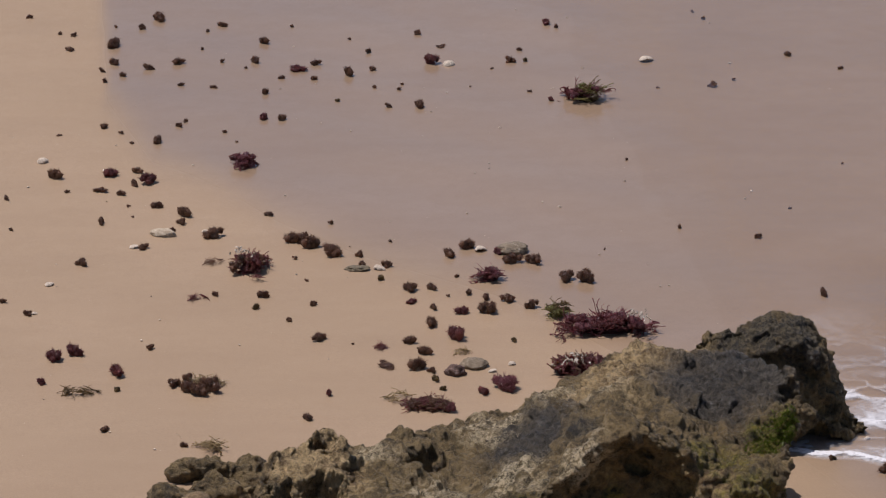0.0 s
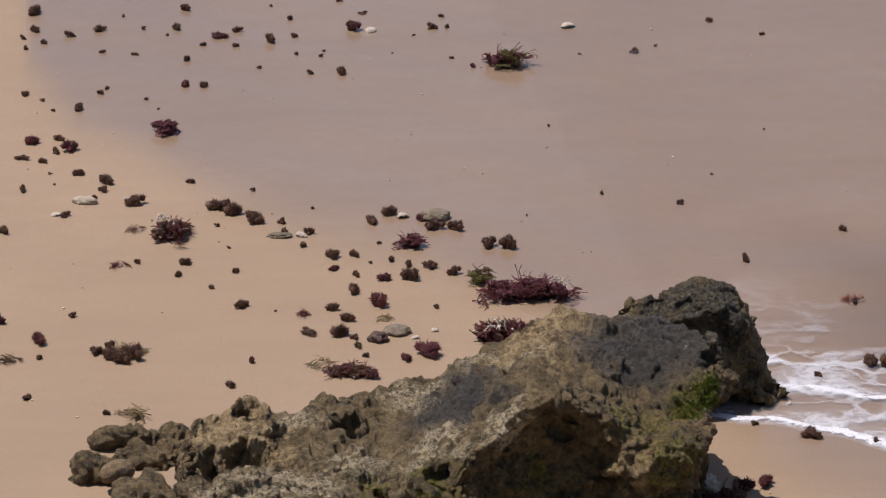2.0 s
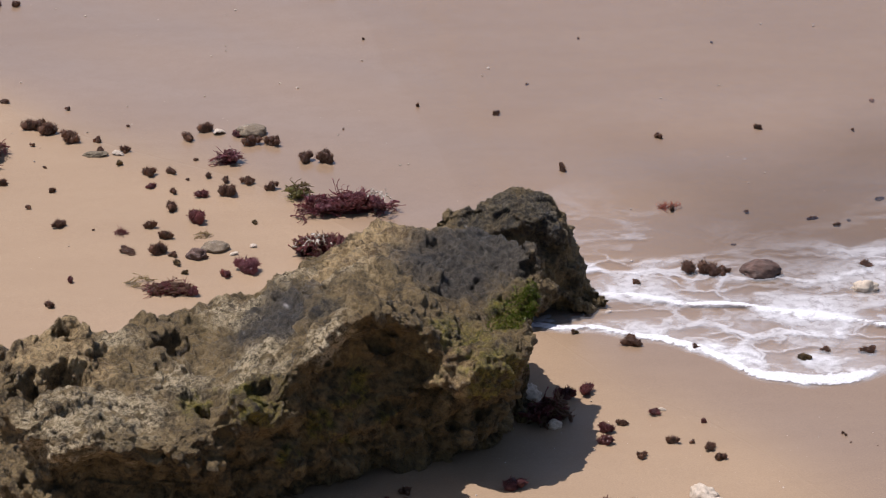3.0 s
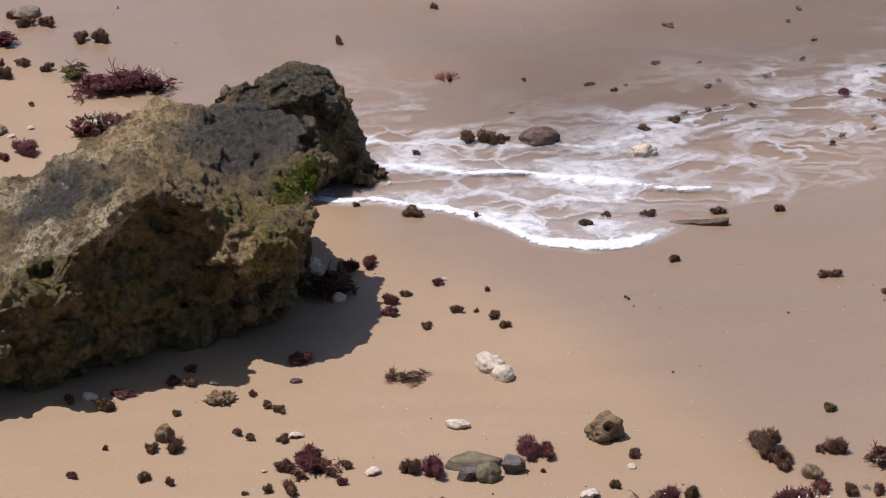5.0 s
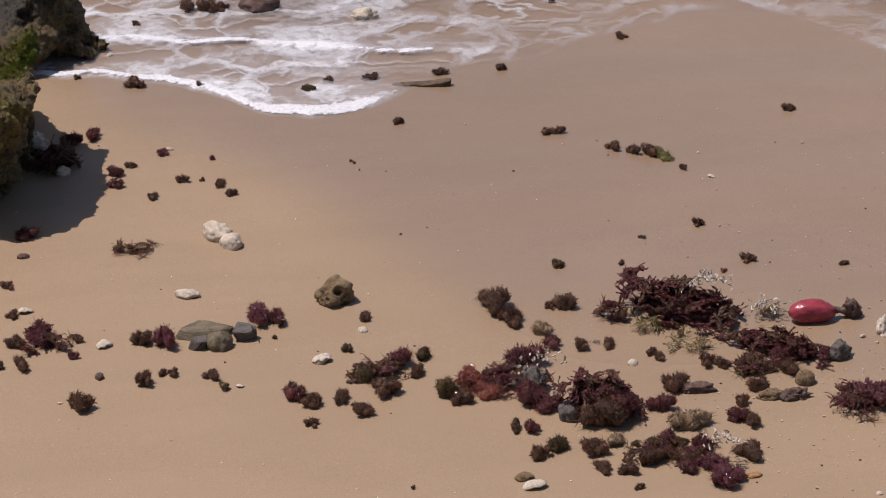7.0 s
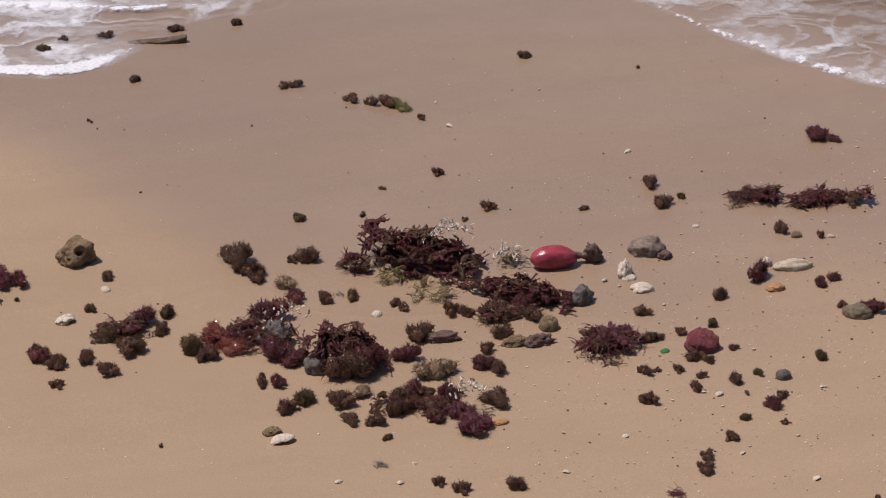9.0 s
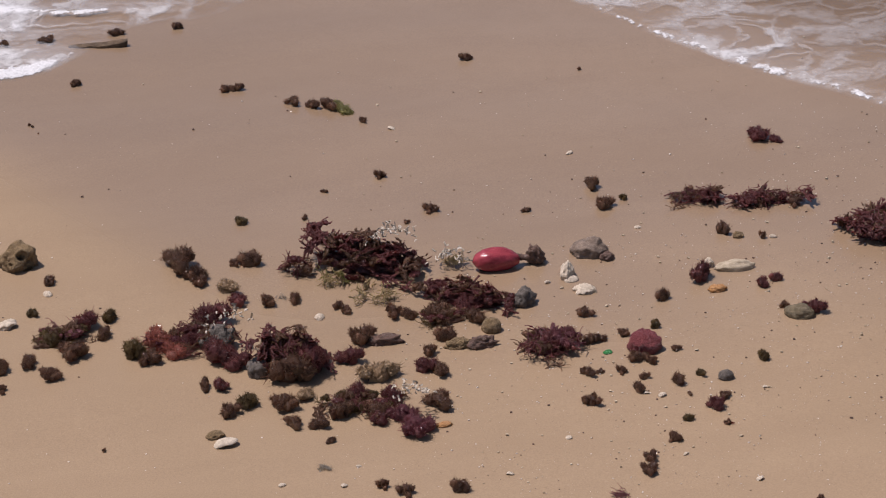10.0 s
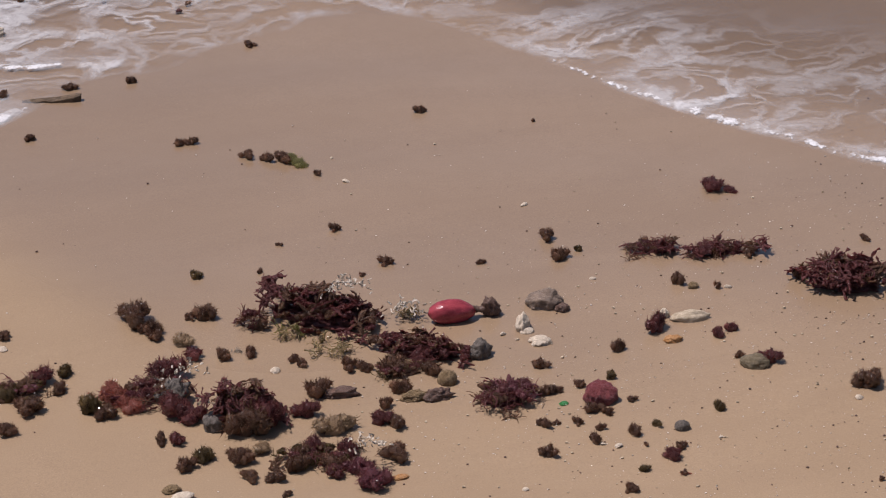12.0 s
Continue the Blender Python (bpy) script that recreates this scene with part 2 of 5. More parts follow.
CRIMSON = stone_material("crimson_skin", (0.20, 0.026, 0.038), (0.31, 0.050, 0.062), (0.36, 0.09, 0.085), 0.14, 22, 0.12)
ROSE = stone_material("rose_sponge", (0.26, 0.065, 0.075), (0.38, 0.11, 0.11), (0.16, 0.03, 0.04), 0.4, 60, 0.8)
# Pale colour for painted glints on weed and for bits of shell.
GLINT_SHELL_BIT = stone_material("glint_shell_bit", (0.56, 0.48, 0.40), (0.78, 0.70, 0.62), (0.40, 0.32, 0.25), 0.15, 40, 0.1)
WOOD = stone_material("driftwood", (0.10, 0.065, 0.038), (0.19, 0.13, 0.08), (0.05, 0.03, 0.02), 0.6, 50, 0.6)
GLASS_GREEN = stone_material("green_glass", (0.02, 0.13, 0.03), (0.04, 0.20, 0.06), (0.02, 0.10, 0.03), 0.2)


# ---- geometry tools ----
def mesh_of(name, verts, faces, material, smooth=False):
    me = bpy.data.meshes.new(name)
    me.from_pydata([tuple(p) for p in verts], [], [tuple(f) for f in faces])
    me.materials.append(material)
    if smooth:
        me.polygons.foreach_set("use_smooth", [True] * len(me.polygons))
    me.update()
    return me


def part(name, data, parent, m=None, label=""):
    """One mesh object under a thing or a part."""
    ob = new(name, data)
    ob.parent = parent
    if m is not None:
        ob.matrix_basis = m
    return tagged(ob, label)


def smoothstep(x, lo, hi):
    t = np.clip((x - lo) / (hi - lo), 0, 1)
    return t * t * (3 - 2 * t)


def relief(x, y):
    """The sand's height: slow swells and faint runnels left by the backwash."""
    return (0.0022 * np.sin(2.1 * x + 1.3 * y + 0.4) * np.sin(1.7 * y - 0.9 * x) + 0.0008 * np.sin(9 * x + 21 * y + 2.0 * np.sin(3 * x))
            * np.exp(-0.02 * ((x - 1) ** 2 + (y - 5) ** 2)))


def axis(lo, hi, step, far):
    """Grid lines: even between lo and hi, then wider and wider out to far."""
    inner = np.arange(lo, hi + step / 2, step)
    outer = step * np.cumsum(1.35 ** np.arange(1, 80))
    outer = outer[outer < far]
    return np.concatenate([(lo - outer)[::-1], inner, hi + outer])


def grid_faces(nx, ny, keep=None):
    i, j = np.meshgrid(np.arange(nx - 1), np.arange(ny - 1), indexing="ij")
    a = i * ny + j
    f = np.stack([a, a + ny, a + ny + 1, a + 1], -1).reshape(-1, 4)
    return f if keep is None else f[keep[f].any(1)]


# ---- ground ----
WET_X = (-40, -0.75, -0.62, -0.58, -0.48, -0.27, -0.07, 0.14, 0.39, 0.60, 1.0, 1.5, 2.0, 40)
WET_Y = (60, 8.0, 6.8, 6.4, 6.05, 5.75, 5.60, 5.42, 5.15, 4.62, 4.14, 3.96, 3.80, 2.0)
SHORE_X = (-3000, -1.2, 0.0, 0.25, 0.40, 0.47, 0.56, 0.64, 0.70, 0.76, 0.82, 0.90, 0.97, 1.05, 1.14, 1.25, 1.40, 1.53, 1.60, 1.68, 1.73, 1.80, 1.89, 1.98, 2.4, 3000)
SHORE_Y = (200, 9.0, 7.8, 6.6, 5.5, 4.87, 4.87, 4.83, 4.78, 4.69, 4.655, 4.665, 4.715, 4.775, 4.80, 4.85, 4.90, 4.87, 4.78, 4.66, 4.56, 4.46, 4.34, 4.20, 3.8, -200)

# The line of a second small wave behind the front.
BORE_X = (0.40, 0.55, 0.62, 0.80, 0.92, 1.10, 1.22, 1.45)
BORE_Y = (5.02, 5.00, 4.985, 4.92, 4.88, 4.83, 4.81, 4.80)


def beyond(x, y):
    """How far a place lies seaward of the water's edge, with the edge's small lobes."""
    lobes = (0.012 + 0.022 * smoothstep(x, 1.5, 1.65)) * np.sin(11 * x + 0.6) + 0.008 * np.sin(23 * x + 1.0 + 2 * np.sin(5 * x)) + 0.0025 * np.sin(57 * x + 3 * np.sin(9 * x))
    return (y - np.interp(x, SHORE_X, SHORE_Y) + lobes) * 0.85


def deepening(x, y):
    """From the bare wet sand (0) to the sheet of water (1)."""
    return smoothstep(beyond(x, y) / (0.06 + 1.3 * (1 - smoothstep(x, 0.42, 0.55))), 0.0, 1.0)


def build_sand():
    xs, ys = axis(-1.6, 2.9, 0.02, 3000), axis(2.9, 7.6, 0.02, 3000)
    X, Y = np.meshgrid(xs, ys, indexing="ij")
    Z = relief(X, Y)
    Z -= 0.02 * np.clip(beyond(X, Y) - 3.5, 0, 40)
    me = mesh_of("ground", np.stack([X, Y, Z], -1).reshape(-1, 3), grid_faces(len(xs), len(ys)), SAND, True)
    edge = 0.05 * np.sin(6 * X) + 0.03 * np.sin(17 * X + 4 * Y)
    wet = smoothstep(Y - np.interp(X, WET_X, WET_Y) + edge, -0.16 - 0.30 * smoothstep(X, 0.6, 1.0), 0.20)
    me.attributes.new("wet", "FLOAT", "POINT").data.foreach_set("value", wet.ravel().astype(np.float32))
    under = deepening(X, Y)
    me.attributes.new("under", "FLOAT", "POINT").data.foreach_set("value", under.ravel().astype(np.float32))
    tagged(new("ground", me), "smooth wet beige sand sloping into thin water", "sand", kind="structure")


def build_water():
    xs, ys = axis(0.4, 2.25, 0.0065, 3000), axis(4.1, 5.5, 0.0065, 3000)
    X, Y = np.meshgrid(xs, ys, indexing="ij")
    D = beyond(X, Y)
    C = np.clip(D, 0, 99)
    on = smoothstep(D, -0.004, 0.012)
    wob = np.sin(7 * X + 1.1) + 0.6 * np.sin(17 * X + 2.0 * np.sin(4 * X)) + 0.4 * np.sin(31 * X + 9 * Y)
    # The strength of the foam along the shore: full beside the boulder, spent further on, full again in the next tongue.
    strong = smoothstep(X, 0.44, 0.50) * (1 - 0.92 * smoothstep(X, 0.86, 1.00) * (1 - smoothstep(X, 1.60, 1.74)))
    near_boulder = 1 - smoothstep(X, 0.98, 1.22)
    crest = np.exp(-((C - 0.014) / (0.014 + 0.004 * wob)) ** 2) * strong
    bore = Y - np.interp(X, BORE_X, BORE_Y) + 0.008 * np.sin(19 * X + 1.5) + 0.004 * np.sin(47 * X)
    second = np.exp(-(bore / (0.008 + 0.003 * np.sin(13 * X))) ** 2) * smoothstep(X, 0.46, 0.54) * near_boulder * (0.72 + 0.28 * np.sin(9 * X + 0.5))
    later = smoothstep(X, 1.50, 1.62)
    crest = np.maximum(crest * (1 - 0.45 * later), second) * on
    wash = (0.85 * np.exp(-C / (0.050 + 0.014 * wob)) * strong * (1 - 0.6 * later) + 0.45 * np.exp(-np.clip(bore, 0, 9) / 0.03) * (bore > -0.01) * near_boulder * smoothstep(X, 0.46, 0.54)) * on
    lace = on * smoothstep(X, 0.44, 0.52) * np.exp(-(C / 0.36) ** 4) * (0.40 + 0.60 * np.maximum(strong, smoothstep(D, 0.06, 0.16))) * (1 - 0.45 * later)
    Z = relief(X, Y) + np.clip(D * 0.07, -0.003, 0.003)
    Z += 0.0014 * smoothstep(D, 0.02, 0.2) * np.sin(24 * Y + 5 * X + 2.2 * np.sin(4.5 * X)) * np.sin(7 * X - 3 * Y)
    Z += 0.0035 * crest * (0.7 + 0.3 * np.sin(61 * X + 19 * Y)) + 0.001 * wash
    Z[D > 6] = 0.004
    keep = (D > -0.05).ravel()
    f = grid_faces(len(xs), len(ys), keep)
    used = np.unique(f)
    at = np.zeros(X.size, int)
    at[used] = np.arange(len(used))
    me = mesh_of("water", np.stack([X, Y, Z], -1).reshape(-1, 3)[used], at[f], WATER, True)
    stir = 0.12 + smoothstep(X, 0.50, 0.7) * np.exp(-C / 1.0)
    cloudy = smoothstep(D, 0.10, 0.35) * (1 - smoothstep(D, 0.55, 0.85)) * smoothstep(X, 0.55, 0.9)
    for name, field in (("crest", crest), ("wash", wash), ("lace", lace), ("stir", stir), ("cloudy", cloudy), ("deep", deepening(X, Y))):
        me.attributes.new(name, "FLOAT", "POINT").data.foreach_set("value", np.clip(field, 0, 2).ravel()[used].astype(np.float32))
    tagged(new("water", me), "shallow clear water with white lacy foam over sand", "water", kind="structure")


build_sand()
build_water()


# ---- the boulder ----
# Stations along it: the back edge (x, y, z), the front lip (x, y, z) and the front foot (x, y); first the front block, then the rear one.
FRONT_BACK = ((-0.242, 4.5, 0.123), (-0.225, 4.55, 0.151), (-0.179, 4.6, 0.145), (-0.144, 4.62, 0.145), (-0.112, 4.65, 0.116), (-0.049, 4.69, 0.119), (0.018, 4.75, 0.118), (0.095, 4.8, 0.115), (0.157, 4.84, 0.123), (0.22, 4.88, 0.139), (0.283, 4.89, 0.15), (0.334, 4.85, 0.155), (0.388, 4.76, 0.19), (0.435, 4.69, 0.215), (0.457, 4.63, 0.21), (0.45, 4.57, 0.181))
FRONT_LIP = ((-0.245, 4.496, 0.086), (-0.222, 4.359, 0.138), (-0.18, 4.295, 0.147), (-0.139, 4.283, 0.141), (-0.091, 4.287, 0.141), (-0.036, 4.305, 0.125), (0.019, 4.332, 0.127), (0.097, 4.346, 0.172), (0.154, 4.367, 0.209), (0.204, 4.389, 0.245), (0.254, 4.408, 0.242), (0.298, 4.424, 0.202), (0.348, 4.427, 0.148), (0.406, 4.447, 0.166), (0.438, 4.486, 0.183), (0.438, 4.564, 0.116))
FRONT_FOOT = ((-0.249, 4.508), (-0.233, 4.371), (-0.2, 4.307), (-0.144, 4.295), (-0.088, 4.299), (-0.026, 4.317), (0.038, 4.344), (0.102, 4.358), (0.159, 4.379), (0.21, 4.401), (0.261, 4.42), (0.313, 4.444), (0.361, 4.457), (0.398, 4.487), (0.415, 4.536), (0.421, 4.604))
REAR_BACK = ((0.327, 4.97, 0.086), (0.348, 4.99, 0.107), (0.372, 5.0, 0.13), (0.412, 5.0, 0.137), (0.447, 5.0, 0.151), (0.494, 5.0, 0.154), (0.529, 5.0, 0.132), (0.543, 4.99, 0.095), (0.556, 4.98, 0.049), (0.573, 4.97, 0.006), (0.583, 4.955, -0.004))
REAR_LIP = ((0.327, 4.97, 0.06), (0.349, 4.96, 0.081), (0.375, 4.939, 0.098), (0.409, 4.916, 0.119), (0.443, 4.907, 0.135), (0.482, 4.912, 0.14), (0.511, 4.921, 0.119), (0.532, 4.927, 0.09), (0.546, 4.932, 0.044), (0.568, 4.939, 0.013), (0.581, 4.942, 0.001))
REAR_FOOT = ((0.326, 4.971), (0.349, 4.949), (0.378, 4.918), (0.407, 4.887), (0.437, 4.876), (0.469, 4.883), (0.498, 4.895), (0.523, 4.906), (0.544, 4.916), (0.565, 4.929), (0.581, 4.937))
BLOCKS = ((FRONT_BACK, FRONT_LIP, FRONT_FOOT), (REAR_BACK, REAR_LIP, REAR_FOOT))
# Features of the stone: centre and radius of round hollows, broken facets and knobs, then the patches of crust and
# growth on it; the pale and ochre crusts also paint its top sunlit.
HOLES = ((-0.020, 4.593, 0.120, 0.032), (-0.143, 4.569, 0.144, 0.021), (-0.150, 4.458, 0.145, 0.036), (-0.192, 4.431, 0.147, 0.039), (0.099, 4.347, 0.173, 0.031), (0.267, 4.661, 0.194, 0.014), (0.190, 4.385, 0.172, 0.011), (0.445, 4.615, 0.208, 0.020), (0.259, 4.412, 0.183, 0.026), (0.216, 4.396, 0.180, 0.013), (0.290, 4.427, 0.135, 0.014), (0.224, 4.397, 0.240, 0.013), (0.025, 4.398, 0.128, 0.026), (0.079, 4.608, 0.134, 0.014), (0.317, 4.836, 0.156, 0.016), (0.306, 4.577, 0.188, 0.013))
SCOOP = ((0.241, 4.406, 0.167, 0.072), (-0.088, 4.294, 0.064, 0.076))
KNOBS = ((-0.148, 4.577, 0.146, 0.038), (0.162, 4.563, 0.177, 0.030), (0.224, 4.397, 0.240, 0.030), (0.279, 4.825, 0.162, 0.046), (0.379, 4.435, 0.153, 0.046), (0.208, 4.395, 0.133, 0.038), (0.124, 4.708, 0.134, 0.027), (0.083, 4.344, 0.149, 0.030), (0.010, 4.330, 0.081, 0.030), (0.165, 4.377, 0.098, 0.030), (0.251, 4.412, 0.095, 0.027), (0.122, 4.361, 0.063, 0.023), (0.208, 4.399, 0.037, 0.018), (0.327, 4.438, 0.081, 0.023))
GREY_PATCHES = ((0.364, 4.714, 0.175, 0.095), (0.426, 4.669, 0.207, 0.046), (0.119, 4.604, 0.149, 0.068))
PALE_PATCHES = ((-0.155, 4.329, 0.144, 0.068), (-0.079, 4.379, 0.131, 0.061), (-0.007, 4.479, 0.121, 0.053), (0.085, 4.458, 0.152, 0.061), (0.170, 4.398, 0.217, 0.046), (0.063, 4.706, 0.122, 0.053), (0.146, 4.737, 0.138, 0.046), (0.209, 4.629, 0.192, 0.038), (-0.093, 4.598, 0.118, 0.038))
OCHRE_PATCHES = ((0.279, 4.792, 0.169, 0.046), (0.222, 4.757, 0.167, 0.034), (-0.172, 4.541, 0.145, 0.046), (-0.136, 4.497, 0.141, 0.030), (0.333, 4.427, 0.149, 0.030), (0.225, 4.700, 0.175, 0.050), (0.330, 4.830, 0.150, 0.040))
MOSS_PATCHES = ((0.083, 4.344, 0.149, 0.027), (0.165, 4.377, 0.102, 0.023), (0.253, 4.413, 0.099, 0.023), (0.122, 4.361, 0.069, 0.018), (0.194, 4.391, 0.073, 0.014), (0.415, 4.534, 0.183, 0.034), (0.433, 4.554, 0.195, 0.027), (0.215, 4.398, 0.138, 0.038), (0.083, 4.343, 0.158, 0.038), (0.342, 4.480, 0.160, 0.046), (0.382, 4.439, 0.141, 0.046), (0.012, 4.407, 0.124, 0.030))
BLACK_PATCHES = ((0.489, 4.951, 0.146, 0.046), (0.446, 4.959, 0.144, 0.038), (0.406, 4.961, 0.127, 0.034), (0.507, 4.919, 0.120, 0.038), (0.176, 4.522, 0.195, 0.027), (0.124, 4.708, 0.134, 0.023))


def spline(P, n, closed=False, at=None):
    """n points along a Catmull-Rom curve through the rows of P (first axis)."""
    m = len(P)
    t = np.linspace(0, m if closed else m - 1, n, endpoint=not closed) if at is None else at
    i = np.minimum(t.astype(int), m - 1 if closed else m - 2)
    u = (t - i).reshape((-1,) + (1,) * (P.ndim - 1))
    g = (lambda k: P[(i + k) % m]) if closed else (lambda k: P[np.clip(i + k, 0, m - 1)])
    a, b, c, d = g(-1), g(0), g(1), g(2)
    return 0.5 * (2 * b + (c - a) * u + (2 * a - 5 * b + 4 * c - d) * u ** 2 + (3 * b - a - 3 * c + d) * u ** 3)


def blob(V, places, power=2.0, spread=1.0):
    """How strongly each point lies in the round patches of a zone (0 to 1)."""
    out = np.zeros(len(V))
    for x, y, z, r in places:
        d = np.linalg.norm((V - (x, y, z)) * (1.0, 0.75, 1.0), axis=1) / (r * spread)
        out = np.maximum(out, np.exp(-d ** power))
    return out


def grid_normals(V, nu, nv, soft=1):
    G = V.reshape(nu, nv, 3)
    du = np.roll(G, -soft, 0) - np.roll(G, soft, 0)
    du[:soft], du[-soft:] = du[soft], du[-soft - 1]
    N = np.cross(du, np.roll(G, -soft, 1) - np.roll(G, soft, 1)).reshape(-1, 3)
    N /= np.linalg.norm(N, axis=1)[:, None] + 1e-9
    return -N if N.reshape(nu, nv, 3)[nu // 2, nv * 4 // 10][2] < 0 else N


def block_skin(back, lip, foot, nu, nv, seed, tucks=0, calm=1.0):
    """One block of the boulder: a loft over its stations, broken into facets, hollowed, roughened and pitted."""
    back, lip = np.array(back), np.array(lip)
    foot = np.c_[np.array(foot), np.zeros(len(back))]
    out = back - lip
    out[:, 2] = 0
    out /= np.linalg.norm(out, axis=1)[:, None] + 1e-6
    up = np.array((0, 0, 1.0))
    zb, zl = back[:, 2:], lip[:, 2:]
    tuck = np.zeros((len(back), 1))
    if tucks:
        tuck[-tucks:, 0] = np.linspace(0.25, 0.95, tucks)
    under = back + out * 0.035 - up * (zb + 0.04)
    belly = back + out * 0.025 - up * zb * 0.45
    ring = np.stack([under + (foot - up * 0.04 - under) * tuck, belly + (foot + up * zb * 0.55 - belly) * tuck * 0.6, back - out * 0.004, back * 0.68 + lip * 0.32 + up * 0.006,
                     back * 0.32 + lip * 0.68 + up * 0.003, lip + out * 0.012, lip + out * 0.004 - up * zl * 0.22, lip * 0.45 + foot * 0.55 + out * 0.012,
                     foot + out * 0.006 + up * np.minimum(0.045, zl * 0.35), foot + out * 0.085 - up * 0.03], 1)
    # Most rows lie on the top and the front face.
    rows = np.concatenate([np.linspace(0, 1.6, nv // 14, endpoint=False), np.linspace(1.6, 8.2, nv - 2 * (nv // 14), endpoint=False), np.linspace(8.2, 10, nv // 14, endpoint=False)])
    V = spline(np.swapaxes(spline(np.swapaxes(ring, 0, 1), 0, True, rows), 0, 1), nu).reshape(-1, 3)
    i, j = np.meshgrid(np.arange(nu - 1), np.arange(nv), indexing="ij")
    a, b = i * nv + j, i * nv + (j + 1) % nv
    faces = np.stack([a, b, b + nv, a + nv], -1).reshape(-1, 4)
    N = grid_normals(V, nu, nv, 6)
    push = np.zeros(len(V))
    face = np.tile(smoothstep(rows, 5.0, 5.8), nu)
    for q, p in enumerate(V):
        p = Vector(p) + Vector((seed, 0, 0))
        ledge = noise.noise(Vector((p.x * 12, p.y * 12, p.z * 34))) + 0.5 * noise.noise(Vector((p.x * 27, p.y * 27, p.z * 60)))
        w = p + 0.02 * noise.noise_vector(p * 11)
        far, near = noise.voronoi(w * 17)[:2]
        chunk = noise.cell(near[0] * 91.0)
        push[q] = calm * (0.016 * noise.fractal(p * 8, 1.0, 2.0, 4) + 0.011 * (chunk - 0.4) * min(1.0, 5.0 * (far[1] - far[0])) - 0.006 * max(0.0, 1 - 9 * (far[1] - far[0]))
                          + face[q] * (0.018 * ledge + 0.012 * noise.fractal(p * 13, 1.0, 2.0, 3)))
    V = V + N * np.clip(push, -0.03, 0.03)[:, None]
    V = V + N * (0.020 * blob(V, KNOBS))[:, None]
    N = grid_normals(V, nu, nv, 5)
    for x, y, z, r in SCOOP:
        d = np.linalg.norm((V - (x, y, z)) * (0.85, 0.8, 1.25), axis=1) / r
        V = V + np.array((0.10, 0.90, -0.10)) * (0.5 * r * np.clip(1 - d ** 4, 0, 1))[:, None]
    for x, y, z, r in HOLES:
        c = np.array((x, y, z))
        e = np.linalg.norm(V - c, axis=1)
        k = np.argmin(e)
        c, inward = c * 0.4 + V[k] * 0.6, -N[k] * 0.7 + np.array((0.0, 0.25, -0.35))
        d = np.linalg.norm((V - c) * (1, 0.8, 0.9), axis=1) / (r * (1 + 0.12 * np.sin(V[:, 0] * 170 + V[:, 2] * 230)))
        V = V + inward * (1.25 * r * np.clip(1 - d * d, 0, 1) ** 0.6)[:, None]
    N = grid_normals(V, nu, nv, 2)
    fine = np.zeros(len(V))
    for q, p in enumerate(V):
        p = Vector(p) + Vector((seed, 0, 0))
        cell, cell2 = noise.voronoi(p * 42)[0][0], noise.voronoi(p * 95 + Vector((3, 1, 7)))[0][0]
        patch = min(1.0, max(0.0, 0.45 + 2.2 * noise.noise(p * 9)))
        fine[q] = (0.0078 * (noise.ridged_multi_fractal(p * 30, 0.8, 2.1, 4, 1.0, 2.0) - 1.0) - 0.010 * max(0.0, 0.45 - cell) * patch - 0.006 * max(0.0, 0.42 - cell2) * (0.3 + patch)
                   + 0.0072 * noise.turbulence(p * 60, 4, True) - 0.004)
    smooth = 1 - 0.75 * blob(V, SCOOP, 6.0, 0.9)
    V = V + N * (np.clip(fine, -0.016, 0.014) * smooth)[:, None]
    return V, faces


def stone_skin(name, V, F):
    """The boulder's mesh with the zones of its crusts and growths; ochre and straw also paint the top as sunlit."""
    me = mesh_of(name, V, F, ROCK, True)
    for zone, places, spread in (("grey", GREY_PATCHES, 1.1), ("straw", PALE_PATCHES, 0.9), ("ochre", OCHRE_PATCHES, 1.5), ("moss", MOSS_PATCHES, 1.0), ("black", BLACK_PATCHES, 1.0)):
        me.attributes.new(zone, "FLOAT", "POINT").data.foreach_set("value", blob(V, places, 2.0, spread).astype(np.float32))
    return me


def build_boulder():
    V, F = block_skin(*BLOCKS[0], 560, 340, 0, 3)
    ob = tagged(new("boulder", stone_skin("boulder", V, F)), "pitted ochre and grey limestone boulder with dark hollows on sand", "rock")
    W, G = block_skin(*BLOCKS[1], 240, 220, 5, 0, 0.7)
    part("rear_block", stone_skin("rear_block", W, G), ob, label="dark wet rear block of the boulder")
    return ob, np.concatenate([V, W])


boulder, BOULDER_SKIN = build_boulder()


